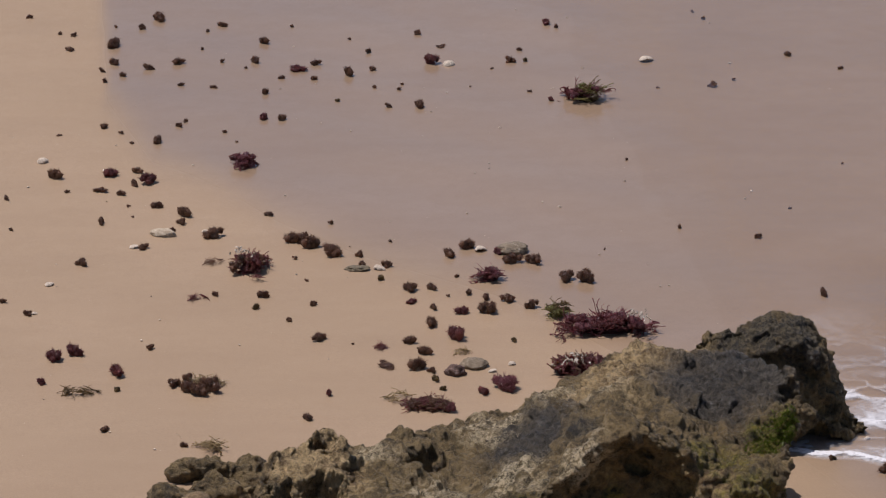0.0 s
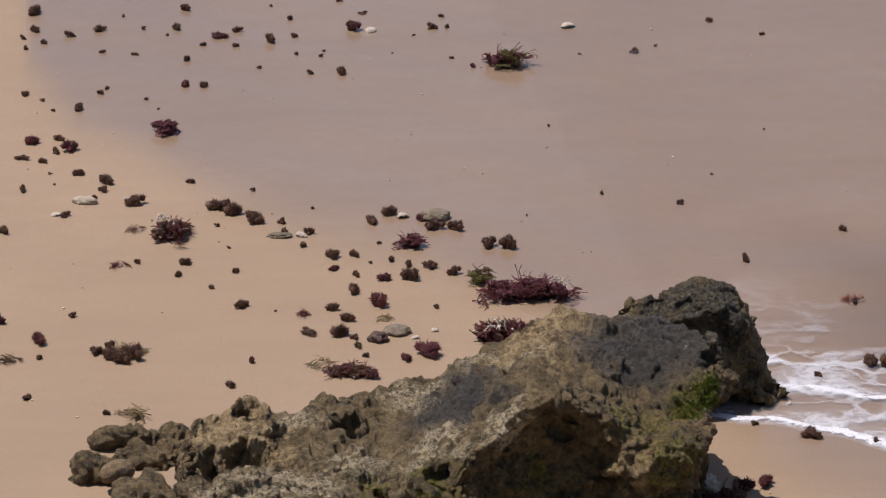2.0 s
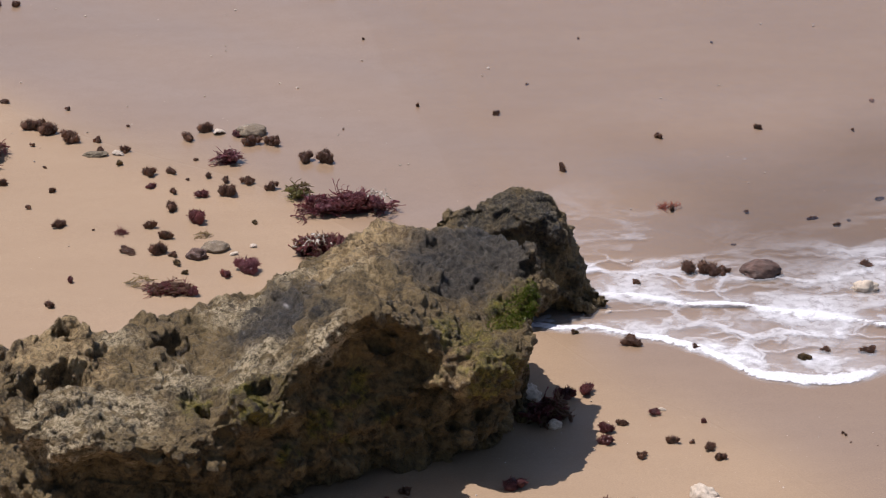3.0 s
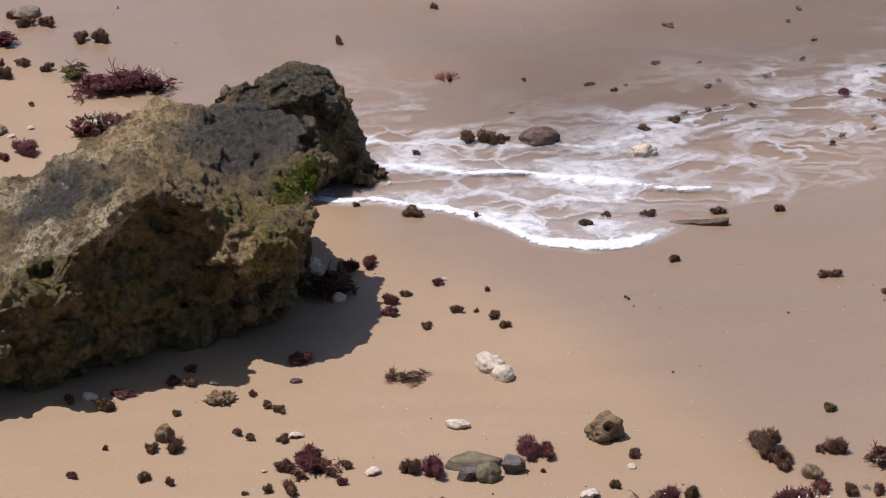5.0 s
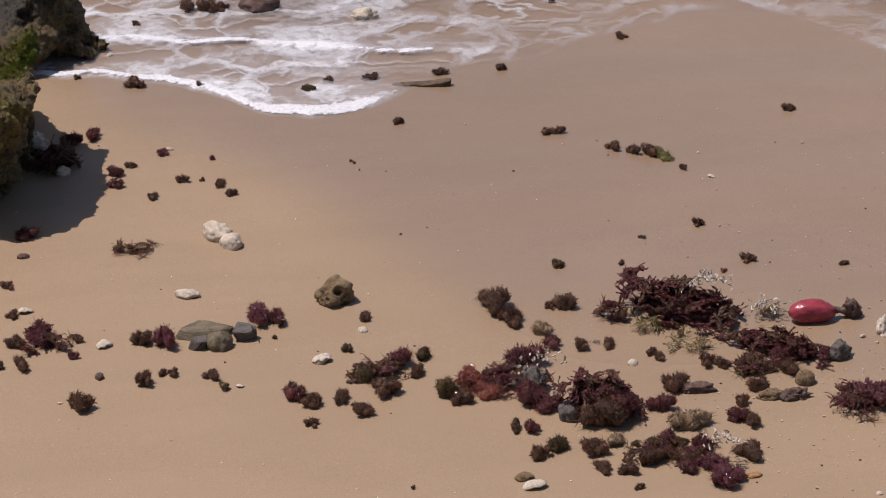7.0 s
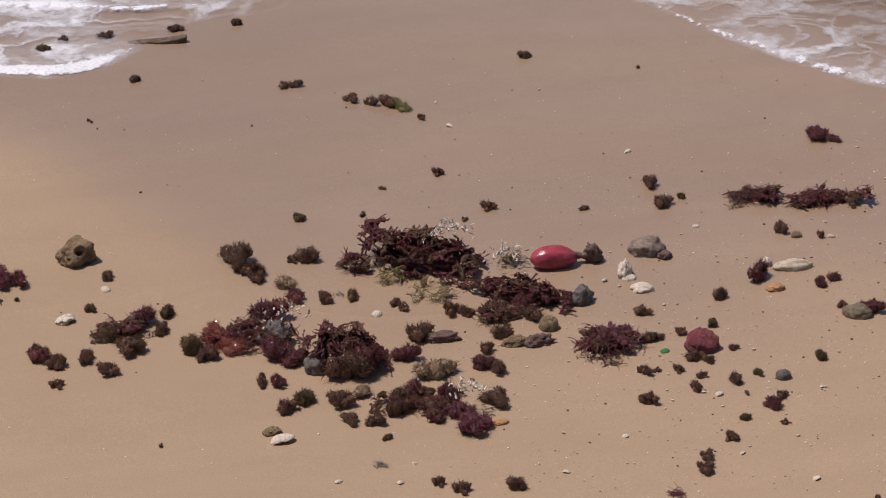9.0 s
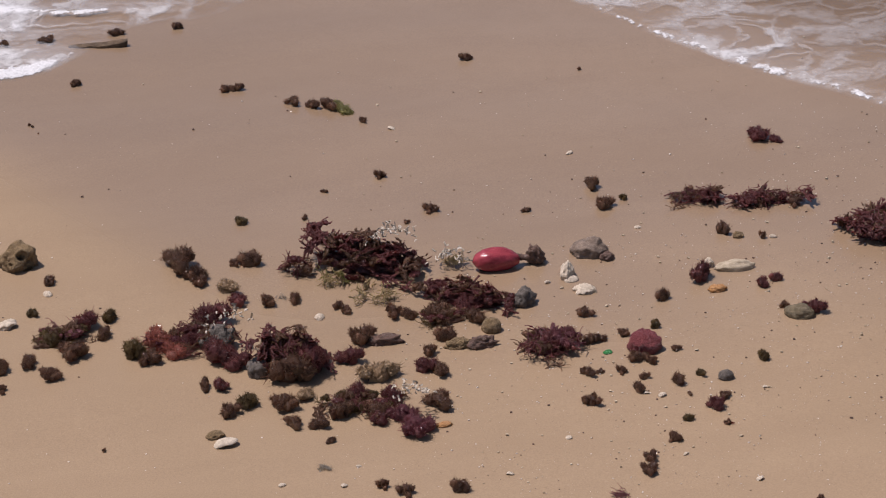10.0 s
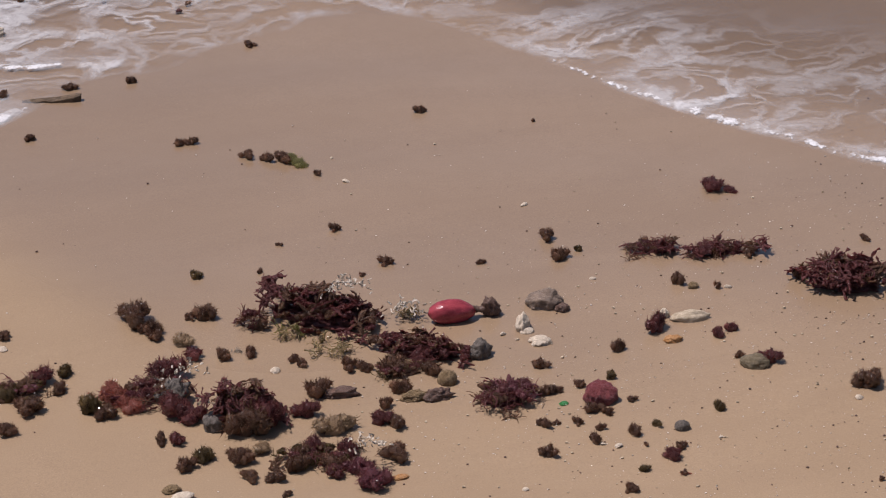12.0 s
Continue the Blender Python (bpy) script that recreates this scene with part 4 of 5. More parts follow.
def holed_stone(x, y, w):
    """A small pitted stone with one through-looking hollow and algae at its foot."""
    bm = bmesh.new()
    bmesh.ops.create_icosphere(bm, subdivisions=5, radius=0.5)
    for v in bm.verts:
        p = v.co.copy()
        n = p.normalized()
        v.co += n * 0.14 * noise.fractal(p * 2.4 + Vector((4, 2, 9)), 0.9, 2, 4)
        for c, r, deep in (((-0.02, -0.40, 0.26), 0.15, 0.42), ((0.25, -0.35, 0.05), 0.13, 0.22), ((-0.28, -0.3, 0.02), 0.13, 0.2), ((0.1, -0.45, -0.05), 0.09, 0.15)):
            q = (p - Vector(c)).length / r
            if q < 1:
                v.co -= n * deep * (1 - q * q)
        v.co.z = max(v.co.z, -0.3) + 0.3
    for f in bm.faces:
        f.smooth = True
    me = bpy.data.meshes.new("holed_stone")
    bm.to_mesh(me)
    bm.free()
    me.materials.append(STONE_TAN)
    ob = tagged(new("holed_stone", me), "small tan pitted stone with a hollow and dark weed", "stone")
    ob.matrix_basis = pose(x, y, ground_z(x, y) - 0.003, 0, 0, 10) @ Matrix.Diagonal((w, w * 0.8, w * 0.9, 1))
    part("weed", BUSHES["olive"][1], ob, pose(0.12, -0.38, 0) @ Matrix.Diagonal((0.62, 0.3, 0.4, 1)), "dark olive weed at its foot")
    part("weed", BUSHES["dark"][2], ob, pose(0.36, -0.12, 0) @ Matrix.Diagonal((0.4, 0.4, 0.45, 1)), "dark olive weed at its foot")


def rock_lump(label, x, y, w, d, h, seed):
    """A worn, pitted rock of the boulder's own stone."""
    bm = bmesh.new()
    bmesh.ops.create_icosphere(bm, subdivisions=5, radius=0.5)
    off = Vector((seed * 1.7, seed * 0.9, seed))
    for v in bm.verts:
        n = v.co.normalized()
        v.co = Vector((v.co.x * w, v.co.y * d, v.co.z * h * 1.5))
        q = v.co + off
        v.co += n * (0.020 * noise.fractal(q * 18, 0.8, 2.0, 5) + 0.006 * noise.turbulence(q * 60, 3, True) - 0.010 * max(0.0, 0.4 - noise.voronoi(q * 40)[0][0]) / 0.4)
        v.co.z = max(v.co.z, -0.3 * h) + 0.3 * h - 0.01
    for f in bm.faces:
        f.smooth = True
    me = bpy.data.meshes.new("rock")
    bm.to_mesh(me)
    bm.free()
    me.materials.append(ROCK)
    ob = tagged(new("rock", me), label, "rock")
    ob.location = (x, y, ground_z(x, y))


# ---- where things lie ----
tuft("dark", -0.365, 5.104, 0.045, 0.029)
tuft("dark", -0.333, 5.110, 0.050, 0.034)
tuft("dark", -0.348, 5.093, 0.036, 0.026)
tuft("dark", -0.387, 5.123, 0.028, 0.017)
tuft("dark", -0.366, 5.143, 0.024, 0.022)
tuft("dark", -0.763, 6.851, 0.017)
tuft("dark", -0.698, 6.749, 0.015)
tuft("dark", -0.672, 6.740, 0.017)
tuft("dark", -0.672, 6.658, 0.018)
tuft("dark", -0.520, 6.840, 0.038)
tuft("dark", -0.551, 6.785, 0.025)
tuft("dark", -0.599, 6.794, 0.012)
tuft("dark", -0.592, 6.679, 0.039)
tuft("dark", -0.587, 6.585, 0.028)
tuft("dark", -0.566, 6.519, 0.020)
tuft("dark", -0.604, 6.542, 0.016)
tuft("dark", -0.595, 6.483, 0.016)
tuft("dark", -0.523, 6.554, 0.024)
tuft("dark", -0.471, 6.584, 0.028)
tuft("dark", -0.459, 6.467, 0.016)
tuft("dark", -0.402, 6.456, 0.020, 0.008)
tuft("dark", -0.433, 6.664, 0.012)
tuft("dark", -0.403, 6.802, 0.027, 0.013)
tuft("dark", -0.430, 6.770, 0.012)
tuft("dark", -0.394, 6.591, 0.014)
tuft("dark", -0.322, 6.703, 0.031)
tuft("dark", -0.335, 6.590, 0.028)
tuft("dark", -0.349, 6.557, 0.010)
tuft("dark", -0.275, 6.792, 0.012)
tuft("dark", -0.311, 6.422, 0.020)
tuft("dark", -0.282, 6.500, 0.016)
tuft("purple", -0.261, 6.546, 0.040, 0.019)
tuft("dark", -0.226, 6.578, 0.024)
tuft("dark", -0.228, 6.494, 0.018)
tuft("dark", -0.165, 6.517, 0.030, 0.027)
tuft("dark", -0.168, 6.717, 0.010)
tuft("dark", -0.133, 6.645, 0.018)
tuft("dark", -0.124, 6.547, 0.020)
tuft("dark", -0.046, 6.747, 0.021)
tuft("dark", -0.119, 6.448, 0.012)
tuft("dark", -0.077, 6.436, 0.014)
tuft("dark", -0.071, 6.465, 0.010)
tuft("dark", -0.094, 6.347, 0.016)
tuft("dark", -0.039, 6.346, 0.031)
tuft("olive", -0.182, 6.379, 0.014)
tuft("purple", -0.023, 6.585, 0.038)
tuft("dark", -0.002, 6.673, 0.027, 0.006)
tuft("dark", 0.121, 6.586, 0.026)
tuft("olive", 0.148, 6.591, 0.016)
tuft("dark", 0.138, 6.652, 0.014)
tuft("purple", 0.191, 6.801, 0.027)
tuft("dark", 0.208, 6.779, 0.015)
tuft("dark", 0.481, 6.827, 0.013)
tuft("dark", 0.462, 6.871, 0.011)
tuft("dark", 0.618, 6.610, 0.022)
tuft("dark", 0.706, 6.536, 0.014)
tuft("dark", 0.474, 6.450, 0.028, 0.010)
tuft("dark", 0.511, 6.481, 0.012)
tuft("dark", 0.152, 6.425, 0.012, 0.006)
tuft("purple", 0.187, 6.381, 0.018)
tuft("dark", 0.375, 6.438, 0.010, 0.005)
tuft("dark", 0.048, 6.454, 0.006)
tuft("dark", 0.087, 6.548, 0.008)
tuft("dark", -0.576, 6.243, 0.019)
tuft("dark", -0.544, 6.214, 0.013)
tuft("dark", -0.523, 6.162, 0.010)
tuft("dark", -0.479, 6.169, 0.031)
tuft("dark", -0.449, 6.250, 0.017)
tuft("dark", -0.440, 6.274, 0.014)
tuft("dark", -0.370, 6.218, 0.010)
tuft("dark", -0.347, 6.171, 0.008)
tuft("purple", -0.304, 6.287, 0.025)
tuft("dark", -0.277, 6.281, 0.025)
tuft("dark", -0.649, 6.201, 0.013, 0.005)
tuft("dark", -0.636, 5.997, 0.034, 0.029)
tuft("purple", -0.546, 6.006, 0.037)
tuft("dark", -0.503, 6.018, 0.026)
tuft("purple", -0.479, 5.973, 0.043)
tuft("dark", -0.505, 5.959, 0.026)
tuft("dark", -0.557, 5.931, 0.030, 0.012)
tuft("dark", -0.523, 5.916, 0.022)
tuft("dark", -0.611, 5.925, 0.011)
tuft("dark", -0.706, 5.889, 0.017)
tuft("dark", -0.458, 5.856, 0.026)
tuft("dark", -0.684, 5.751, 0.011)
tuft("dark", -0.544, 5.779, 0.022)
tuft("dark", -0.413, 5.818, 0.033)
tuft("dark", -0.415, 5.781, 0.022)
tuft("dark", -0.507, 5.860, 0.011, 0.005)
tuft("dark", -0.495, 5.809, 0.007)
tuft("dark", -0.277, 5.818, 0.022)
tuft("dark", -0.177, 5.780, 0.014)
tuft("dark", -0.361, 5.717, 0.041)
tuft("dark", -0.428, 5.748, 0.013)
tuft("dark", -0.469, 5.670, 0.023)
tuft("dark", -0.558, 5.602, 0.026)
tuft("dark", -0.665, 5.445, 0.017)
tuft("dark", -0.623, 5.396, 0.019)
tuft("dark", -0.229, 5.622, 0.014)
tuft("dark", -0.083, 5.701, 0.012, 0.006)
tuft("dark", -0.209, 5.530, 0.009)
tuft("dark", -0.346, 5.471, 0.015)
tuft("dark", -0.271, 5.467, 0.026)
tuft("olive", -0.281, 5.419, 0.019)
tuft("dark", -0.197, 5.433, 0.020)
tuft("dark", -0.230, 5.368, 0.015)
tuft("dark", -0.183, 5.294, 0.030)
tuft("dark", -0.133, 5.275, 0.007)
tuft("dark", -0.430, 5.263, 0.017)
tuft("purple", -0.568, 5.223, 0.036)
tuft("purple", -0.537, 5.241, 0.041)
tuft("purple", -0.470, 5.165, 0.041, shaggy=True)
tuft("purple", -0.576, 5.134, 0.020)
tuft("olive", -0.465, 5.106, 0.015)
tuft("purple", -0.163, 5.091, 0.018)
tuft("dark", -0.190, 5.000, 0.022)
tuft("dark", -0.471, 4.968, 0.021)
tuft("dark", -0.360, 4.915, 0.017)
tuft("dark", -0.237, 5.701, 0.039)
tuft("dark", -0.207, 5.676, 0.039)
tuft("dark", -0.173, 5.643, 0.042)
tuft("dark", -0.220, 5.695, 0.036)
tuft("dark", -0.130, 5.636, 0.021)
tuft("dark", -0.124, 5.595, 0.021)
tuft("dark", -0.086, 5.591, 0.023)
tuft("olive", -0.097, 5.536, 0.016)
tuft("dark", 0.010, 5.637, 0.035)
tuft("dark", 0.038, 5.669, 0.035)
tuft("purple", 0.085, 5.645, 0.023)
tuft("dark", 0.108, 5.608, 0.037)
tuft("dark", 0.140, 5.605, 0.035)
tuft("dark", 0.217, 5.528, 0.038)
tuft("dark", 0.190, 5.534, 0.035)
tuft("dark", 0.021, 5.546, 0.010)
tuft("dark", -0.049, 5.488, 0.031)
tuft("purple", -0.047, 5.437, 0.024)
tuft("dark", -0.018, 5.495, 0.024)
tuft("dark", -0.014, 5.416, 0.022)
tuft("dark", 0.008, 5.462, 0.009)
tuft("dark", 0.040, 5.474, 0.019)
tuft("purple", 0.032, 5.396, 0.030)
tuft("dark", 0.068, 5.399, 0.039)
tuft("dark", 0.066, 5.453, 0.024)
tuft("dark", 0.097, 5.444, 0.027)
tuft("dark", 0.133, 5.418, 0.029, 0.023)
tuft("purple", 0.018, 5.301, 0.043, 0.035)
tuft("dark", -0.017, 5.349, 0.034)
tuft("olive", 0.105, 5.287, 0.013)
tuft("dark", -0.048, 5.282, 0.028)
tuft("dark", -0.027, 5.240, 0.031)
tuft("dark", -0.080, 5.191, 0.038, 0.009)
tuft("dark", -0.038, 5.182, 0.036)
tuft("dark", -0.016, 5.171, 0.020)
tuft("olive", -0.012, 5.140, 0.021)
tuft("olive", 0.001, 5.105, 0.015)
tuft("pink", 0.090, 5.105, 0.057, 0.037, shaggy=True)
tuft("purple", 0.058, 5.090, 0.026)
tuft("dark", 0.306, 6.073, 0.009)
tuft("dark", 0.375, 5.753, 0.013)
tuft("dark", 0.495, 5.709, 0.018)
tuft("dark", 0.556, 5.842, 0.009)
tuft("dark", 0.661, 6.048, 0.008)
tuft("dark", 0.576, 5.464, 0.024)
tuft("dark", 0.252, 5.661, 0.007)
tuft("dark", 0.531, 4.860, 0.012)
tuft("dark", 0.880, 6.016, 0.008)
tuft("dark", 0.739, 5.594, 0.019)
tuft("dark", 0.900, 5.620, 0.020)
tuft("dark", 1.046, 5.602, 0.011)
tuft("dark", 0.724, 5.295, 0.018)
tuft("dark", 0.959, 5.221, 0.015)
tuft("dark", 0.796, 5.158, 0.010, 0.004)
tuft("dark", 0.716, 5.063, 0.040, 0.029)
tuft("dark", 0.743, 5.054, 0.045, 0.031)
tuft("dark", 0.765, 5.052, 0.029)
tuft("dark", 0.973, 5.064, 0.034, 0.015)
tuft("dark", 1.024, 5.090, 0.025)
tuft("dark", 0.638, 5.025, 0.018)
tuft("dark", 0.692, 4.793, 0.020)
tuft("dark", 0.606, 4.820, 0.040, 0.020)
tuft("olive", 0.533, 4.859, 0.014)
tuft("purple", 0.528, 4.668, 0.039, shaggy=True)
tuft("purple", 0.502, 4.653, 0.039, shaggy=True)
tuft("purple", 0.613, 4.599, 0.027, 0.013)
tuft("dark", 0.565, 4.564, 0.019)
tuft("purple", 0.672, 4.567, 0.016)
tuft("dark", 0.624, 4.509, 0.024)
tuft("dark", 0.580, 4.468, 0.020)
tuft("dark", 0.670, 4.487, 0.029)
tuft("dark", 0.651, 4.506, 0.013)
tuft("dark", 0.678, 4.456, 0.022)
tuft("dark", 0.852, 4.516, 0.007)
tuft("purple", 0.536, 4.512, 0.029, 0.022)
tuft("purple", 0.404, 4.395, 0.043, 0.026)
tuft("purple", 0.457, 4.598, 0.037)
tuft("dark", 0.482, 4.590, 0.034)
tuft("purple", 0.244, 4.358, 0.027)
tuft("dark", 0.270, 4.387, 0.024)
tuft("dark", 0.267, 4.350, 0.026)
tuft("purple", 0.340, 4.311, 0.020)
tuft("dark", 0.355, 4.276, 0.021)
tuft("dark", 0.368, 4.262, 0.022)
tuft("olive", 0.244, 4.271, 0.017)
tuft("olive", 0.154, 4.303, 0.035)
tuft("dark", 0.114, 4.328, 0.025)
tuft("purple", 0.183, 4.333, 0.042, 0.012)
tuft("purple", 0.150, 4.191, 0.012)
tuft("dark", 0.233, 4.178, 0.036)
tuft("dark", 0.206, 4.180, 0.027)
tuft("dark", 0.313, 4.211, 0.021)
tuft("dark", 0.327, 4.195, 0.018)
tuft("dark", 0.366, 4.184, 0.023)
tuft("purple", 0.397, 4.132, 0.038)
tuft("dark", 0.360, 4.110, 0.030)
tuft("dark", 0.780, 4.085, 0.027)
tuft("dark", 0.849, 4.522, 0.007)
tuft("dark", 0.855, 4.493, 0.004)
tuft("purple", 0.538, 4.547, 0.031)
tuft("purple", 0.105, 4.127, 0.020)
tuft("dark", 0.193, 4.108, 0.027)
tuft("purple", 0.221, 4.092, 0.022)
tuft("dark", 0.150, 4.192, 0.012)
tuft("dark", 0.306, 4.053, 0.013)
tuft("olive", 0.336, 4.057, 0.022)
tuft("dark", 0.362, 4.049, 0.034)
tuft("dark", 0.360, 4.110, 0.030)
tuft("purple", 0.391, 4.125, 0.041)
tuft("purple", 0.423, 4.066, 0.022)
tuft("dark", 0.436, 4.107, 0.020)
tuft("dark", 0.448, 4.005, 0.011)
tuft("dark", 0.417, 3.937, 0.039, 0.039, shaggy=True)
tuft("dark", 0.511, 4.084, 0.034)
tuft("pink", 0.539, 4.076, 0.049, 0.043, shaggy=True)
tuft("dark", 0.496, 3.981, 0.029, 0.032)
tuft("dark", 0.524, 4.001, 0.020)
tuft("dark", 0.535, 3.996, 0.019)
tuft("dark", 0.578, 3.981, 0.027)
tuft("olive", 0.589, 3.950, 0.021)
tuft("purple", 0.664, 3.910, 0.037)
tuft("dark", 0.683, 3.886, 0.026)
tuft("olive", 0.666, 4.063, 0.011)
tuft("pink", 0.654, 4.114, 0.060, 0.037, shaggy=True)
tuft("purple", 0.679, 4.102, 0.041, shaggy=True)
tuft("dark", 0.925, 5.251, 0.022, 0.007)
tuft("dark", 1.036, 5.318, 0.022, 0.007)
tuft("dark", 1.119, 5.239, 0.015, 0.007)
tuft("dark", 1.149, 5.139, 0.020, 0.007)
tuft("purple", 1.292, 5.170, 0.039, 0.012)
tuft("dark", 1.108, 5.142, 0.015, 0.006)
tuft("dark", 1.392, 5.111, 0.028, 0.009)
tuft("dark", 1.044, 5.118, 0.020, 0.007)
tuft("dark", 1.139, 5.052, 0.021, 0.007)
tuft("dark", 1.258, 5.304, 0.019, 0.007)
tuft("dark", 1.374, 5.261, 0.017, 0.007)
tuft("dark", 1.445, 5.182, 0.017, 0.007)
tuft("dark", 0.978, 5.239, 0.012, 0.005)
tuft("dark", 0.833, 5.282, 0.017, 0.006)
tuft("dark", 1.218, 5.201, 0.013, 0.005)
tuft("dark", 1.316, 5.076, 0.015, 0.005)
tuft("dark", 1.104, 5.313, 0.012, 0.004)
tuft("dark", 0.663, 3.918, 0.033)
tuft("dark", 0.680, 3.891, 0.030)
tuft("dark", 0.716, 3.895, 0.033)
tuft("dark", 0.734, 3.858, 0.033)
tuft("dark", 0.672, 3.844, 0.024)
tuft("olive", 0.745, 4.017, 0.022)
tuft("olive", 0.753, 3.936, 0.045)
tuft("purple", 0.797, 3.963, 0.046, 0.035)
tuft("dark", 0.769, 3.899, 0.042)
tuft("olive", 0.830, 3.975, 0.031)
tuft("dark", 0.816, 3.936, 0.033)
tuft("olive", 0.841, 3.878, 0.045)
tuft("dark", 0.854, 3.862, 0.037, 0.025)
tuft("red", 0.868, 3.905, 0.061, 0.032, shaggy=True)
tuft("red", 0.889, 3.867, 0.045, 0.025, shaggy=True)
tuft("purple", 0.939, 3.931, 0.076, 0.044, shaggy=True)
tuft("purple", 0.943, 3.824, 0.052)
tuft("purple", 0.912, 3.890, 0.053, shaggy=True)
tuft("purple", 0.928, 3.845, 0.060)
tuft("dark", 0.942, 4.080, 0.059, 0.048, shaggy=True)
tuft("dark", 0.955, 4.048, 0.039, shaggy=True)
tuft("dark", 0.956, 4.034, 0.031)
tuft("purple", 0.985, 3.974, 0.039)
tuft("dark", 1.026, 4.064, 0.037)
tuft("dark", 1.007, 4.068, 0.021)
tuft("olive", 1.044, 4.170, 0.024)
tuft("dark", 1.123, 4.162, 0.015)
tuft("dark", 1.165, 4.228, 0.013)
tuft("dark", 1.245, 4.249, 0.023)
tuft("dark", 1.279, 4.138, 0.027)
tuft("dark", 1.240, 4.114, 0.011)
tuft("dark", 1.391, 4.102, 0.016)
tuft("dark", 1.492, 4.141, 0.030)
tuft("dark", 1.490, 4.083, 0.035)
tuft("olive", 1.521, 4.099, 0.018)
tuft("dark", 1.020, 3.961, 0.028)
tuft("dark", 1.054, 3.958, 0.028)
tuft("dark", 1.098, 3.929, 0.020)
tuft("dark", 1.106, 3.915, 0.021)
tuft("dark", 1.154, 3.891, 0.031)
tuft("dark", 1.171, 3.879, 0.027)
tuft("purple", 0.989, 3.805, 0.060, 0.055, shaggy=True)
tuft("purple", 1.020, 3.783, 0.063, 0.066, shaggy=True)
tuft("dark", 0.999, 3.780, 0.067, 0.062, shaggy=True)
tuft("dark", 1.197, 3.815, 0.036)
tuft("dark", 1.205, 3.873, 0.046)
tuft("dark", 1.246, 3.849, 0.040, 0.032)
tuft("purple", 1.240, 3.885, 0.046)
tuft("dark", 1.104, 3.838, 0.044)
tuft("dark", 1.169, 3.785, 0.023, 0.024)
tuft("purple", 1.150, 3.753, 0.042)
tuft("dark", 1.167, 3.740, 0.037)
tuft("purple", 1.078, 3.796, 0.045, shaggy=True)
tuft("dark", 0.975, 3.716, 0.040, 0.030)
tuft("dark", 1.039, 3.707, 0.037)
tuft("purple", 1.062, 3.718, 0.044)
tuft("dark", 1.068, 3.669, 0.044)
tuft("purple", 1.095, 3.692, 0.044)
tuft("pink", 1.101, 3.623, 0.062, 0.038, shaggy=True)
tuft("pink", 1.099, 3.660, 0.044, shaggy=True)
tuft("dark", 1.146, 3.673, 0.044, 0.030)
tuft("dark", 0.973, 3.675, 0.032)
tuft("dark", 1.003, 3.664, 0.033)
tuft("dark", 1.031, 3.680, 0.044)
tuft("dark", 1.003, 3.627, 0.016)
tuft("purple", 0.915, 3.780, 0.033)
tuft("dark", 0.898, 3.784, 0.025)
tuft("dark", 0.912, 3.717, 0.032)
tuft("olive", 0.936, 3.734, 0.037)
tuft("dark", 0.756, 3.679, 0.010)
tuft("dark", 1.032, 3.514, 0.022, 0.022)
tuft("dark", 1.052, 3.494, 0.027)
tuft("dark", 1.109, 3.484, 0.031)
tuft("purple", 1.070, 3.653, 0.036)
tuft("tan", 1.098, 3.749, 0.059, 0.038, shaggy=True)
tuft("tan", 0.982, 4.010, 0.042, 0.027, shaggy=True)
tuft("tan", 1.006, 3.733, 0.037, 0.018)
tuft("dark", 1.357, 3.759, 0.027)
tuft("dark", 1.372, 3.760, 0.020)
tuft("dark", 1.401, 3.765, 0.019)
tuft("dark", 1.396, 3.703, 0.029)
tuft("dark", 1.410, 3.692, 0.020)
tuft("dark", 1.330, 3.689, 0.024)
tuft("dark", 1.346, 3.689, 0.016, 0.007)
tuft("dark", 1.369, 3.683, 0.020)
tuft("olive", 1.444, 3.771, 0.023)
tuft("dark", 1.373, 3.824, 0.026)
tuft("dark", 1.476, 3.836, 0.028)
tuft("dark", 1.447, 3.713, 0.019)
tuft("dark", 1.424, 3.641, 0.029)
tuft("olive", 1.454, 3.651, 0.020)
tuft("dark", 1.374, 3.635, 0.026)
tuft("dark", 1.390, 3.662, 0.017)
tuft("dark", 1.313, 3.624, 0.030, 0.020)
tuft("dark", 1.427, 3.612, 0.012)
tuft("purple", 1.446, 3.572, 0.035)
tuft("dark", 1.463, 3.593, 0.019)
tuft("olive", 1.406, 3.557, 0.021)
tuft("dark", 1.375, 3.519, 0.024)
tuft("dark", 1.334, 3.485, 0.025)
tuft("dark", 1.323, 3.460, 0.029)
tuft("olive", 1.537, 3.665, 0.024)
tuft("purple", 1.639, 3.755, 0.041, 0.028, shaggy=True)
tuft("dark", 1.608, 3.776, 0.016, 0.016)
tuft("purple", 1.540, 3.872, 0.048, 0.036, shaggy=True)
tuft("purple", 1.603, 3.836, 0.025, shaggy=True)
tuft("purple", 1.623, 3.841, 0.023)
tuft("dark", 1.605, 3.975, 0.025, 0.027)
tuft("dark", 1.648, 3.947, 0.015, 0.018)
tuft("purple", 1.744, 4.212, 0.044, 0.026)
tuft("purple", 1.764, 4.195, 0.029, 0.011)
tuft("dark", 1.757, 3.943, 0.031)
tuft("dark", 1.197, 4.488, 0.027)
tuft("dark", 1.219, 4.470, 0.024)
tuft("dark", 1.238, 4.461, 0.037)
tuft("green", 1.254, 4.450, 0.052, 0.013)
tuft("dark", 1.268, 4.407, 0.016)
tuft("dark", 1.122, 4.553, 0.023)
tuft("dark", 1.137, 4.552, 0.020)
tuft("dark", 0.936, 4.627, 0.021)
tuft("dark", 0.927, 4.770, 0.034, 0.016)
tuft("dark", 0.868, 4.775, 0.020)
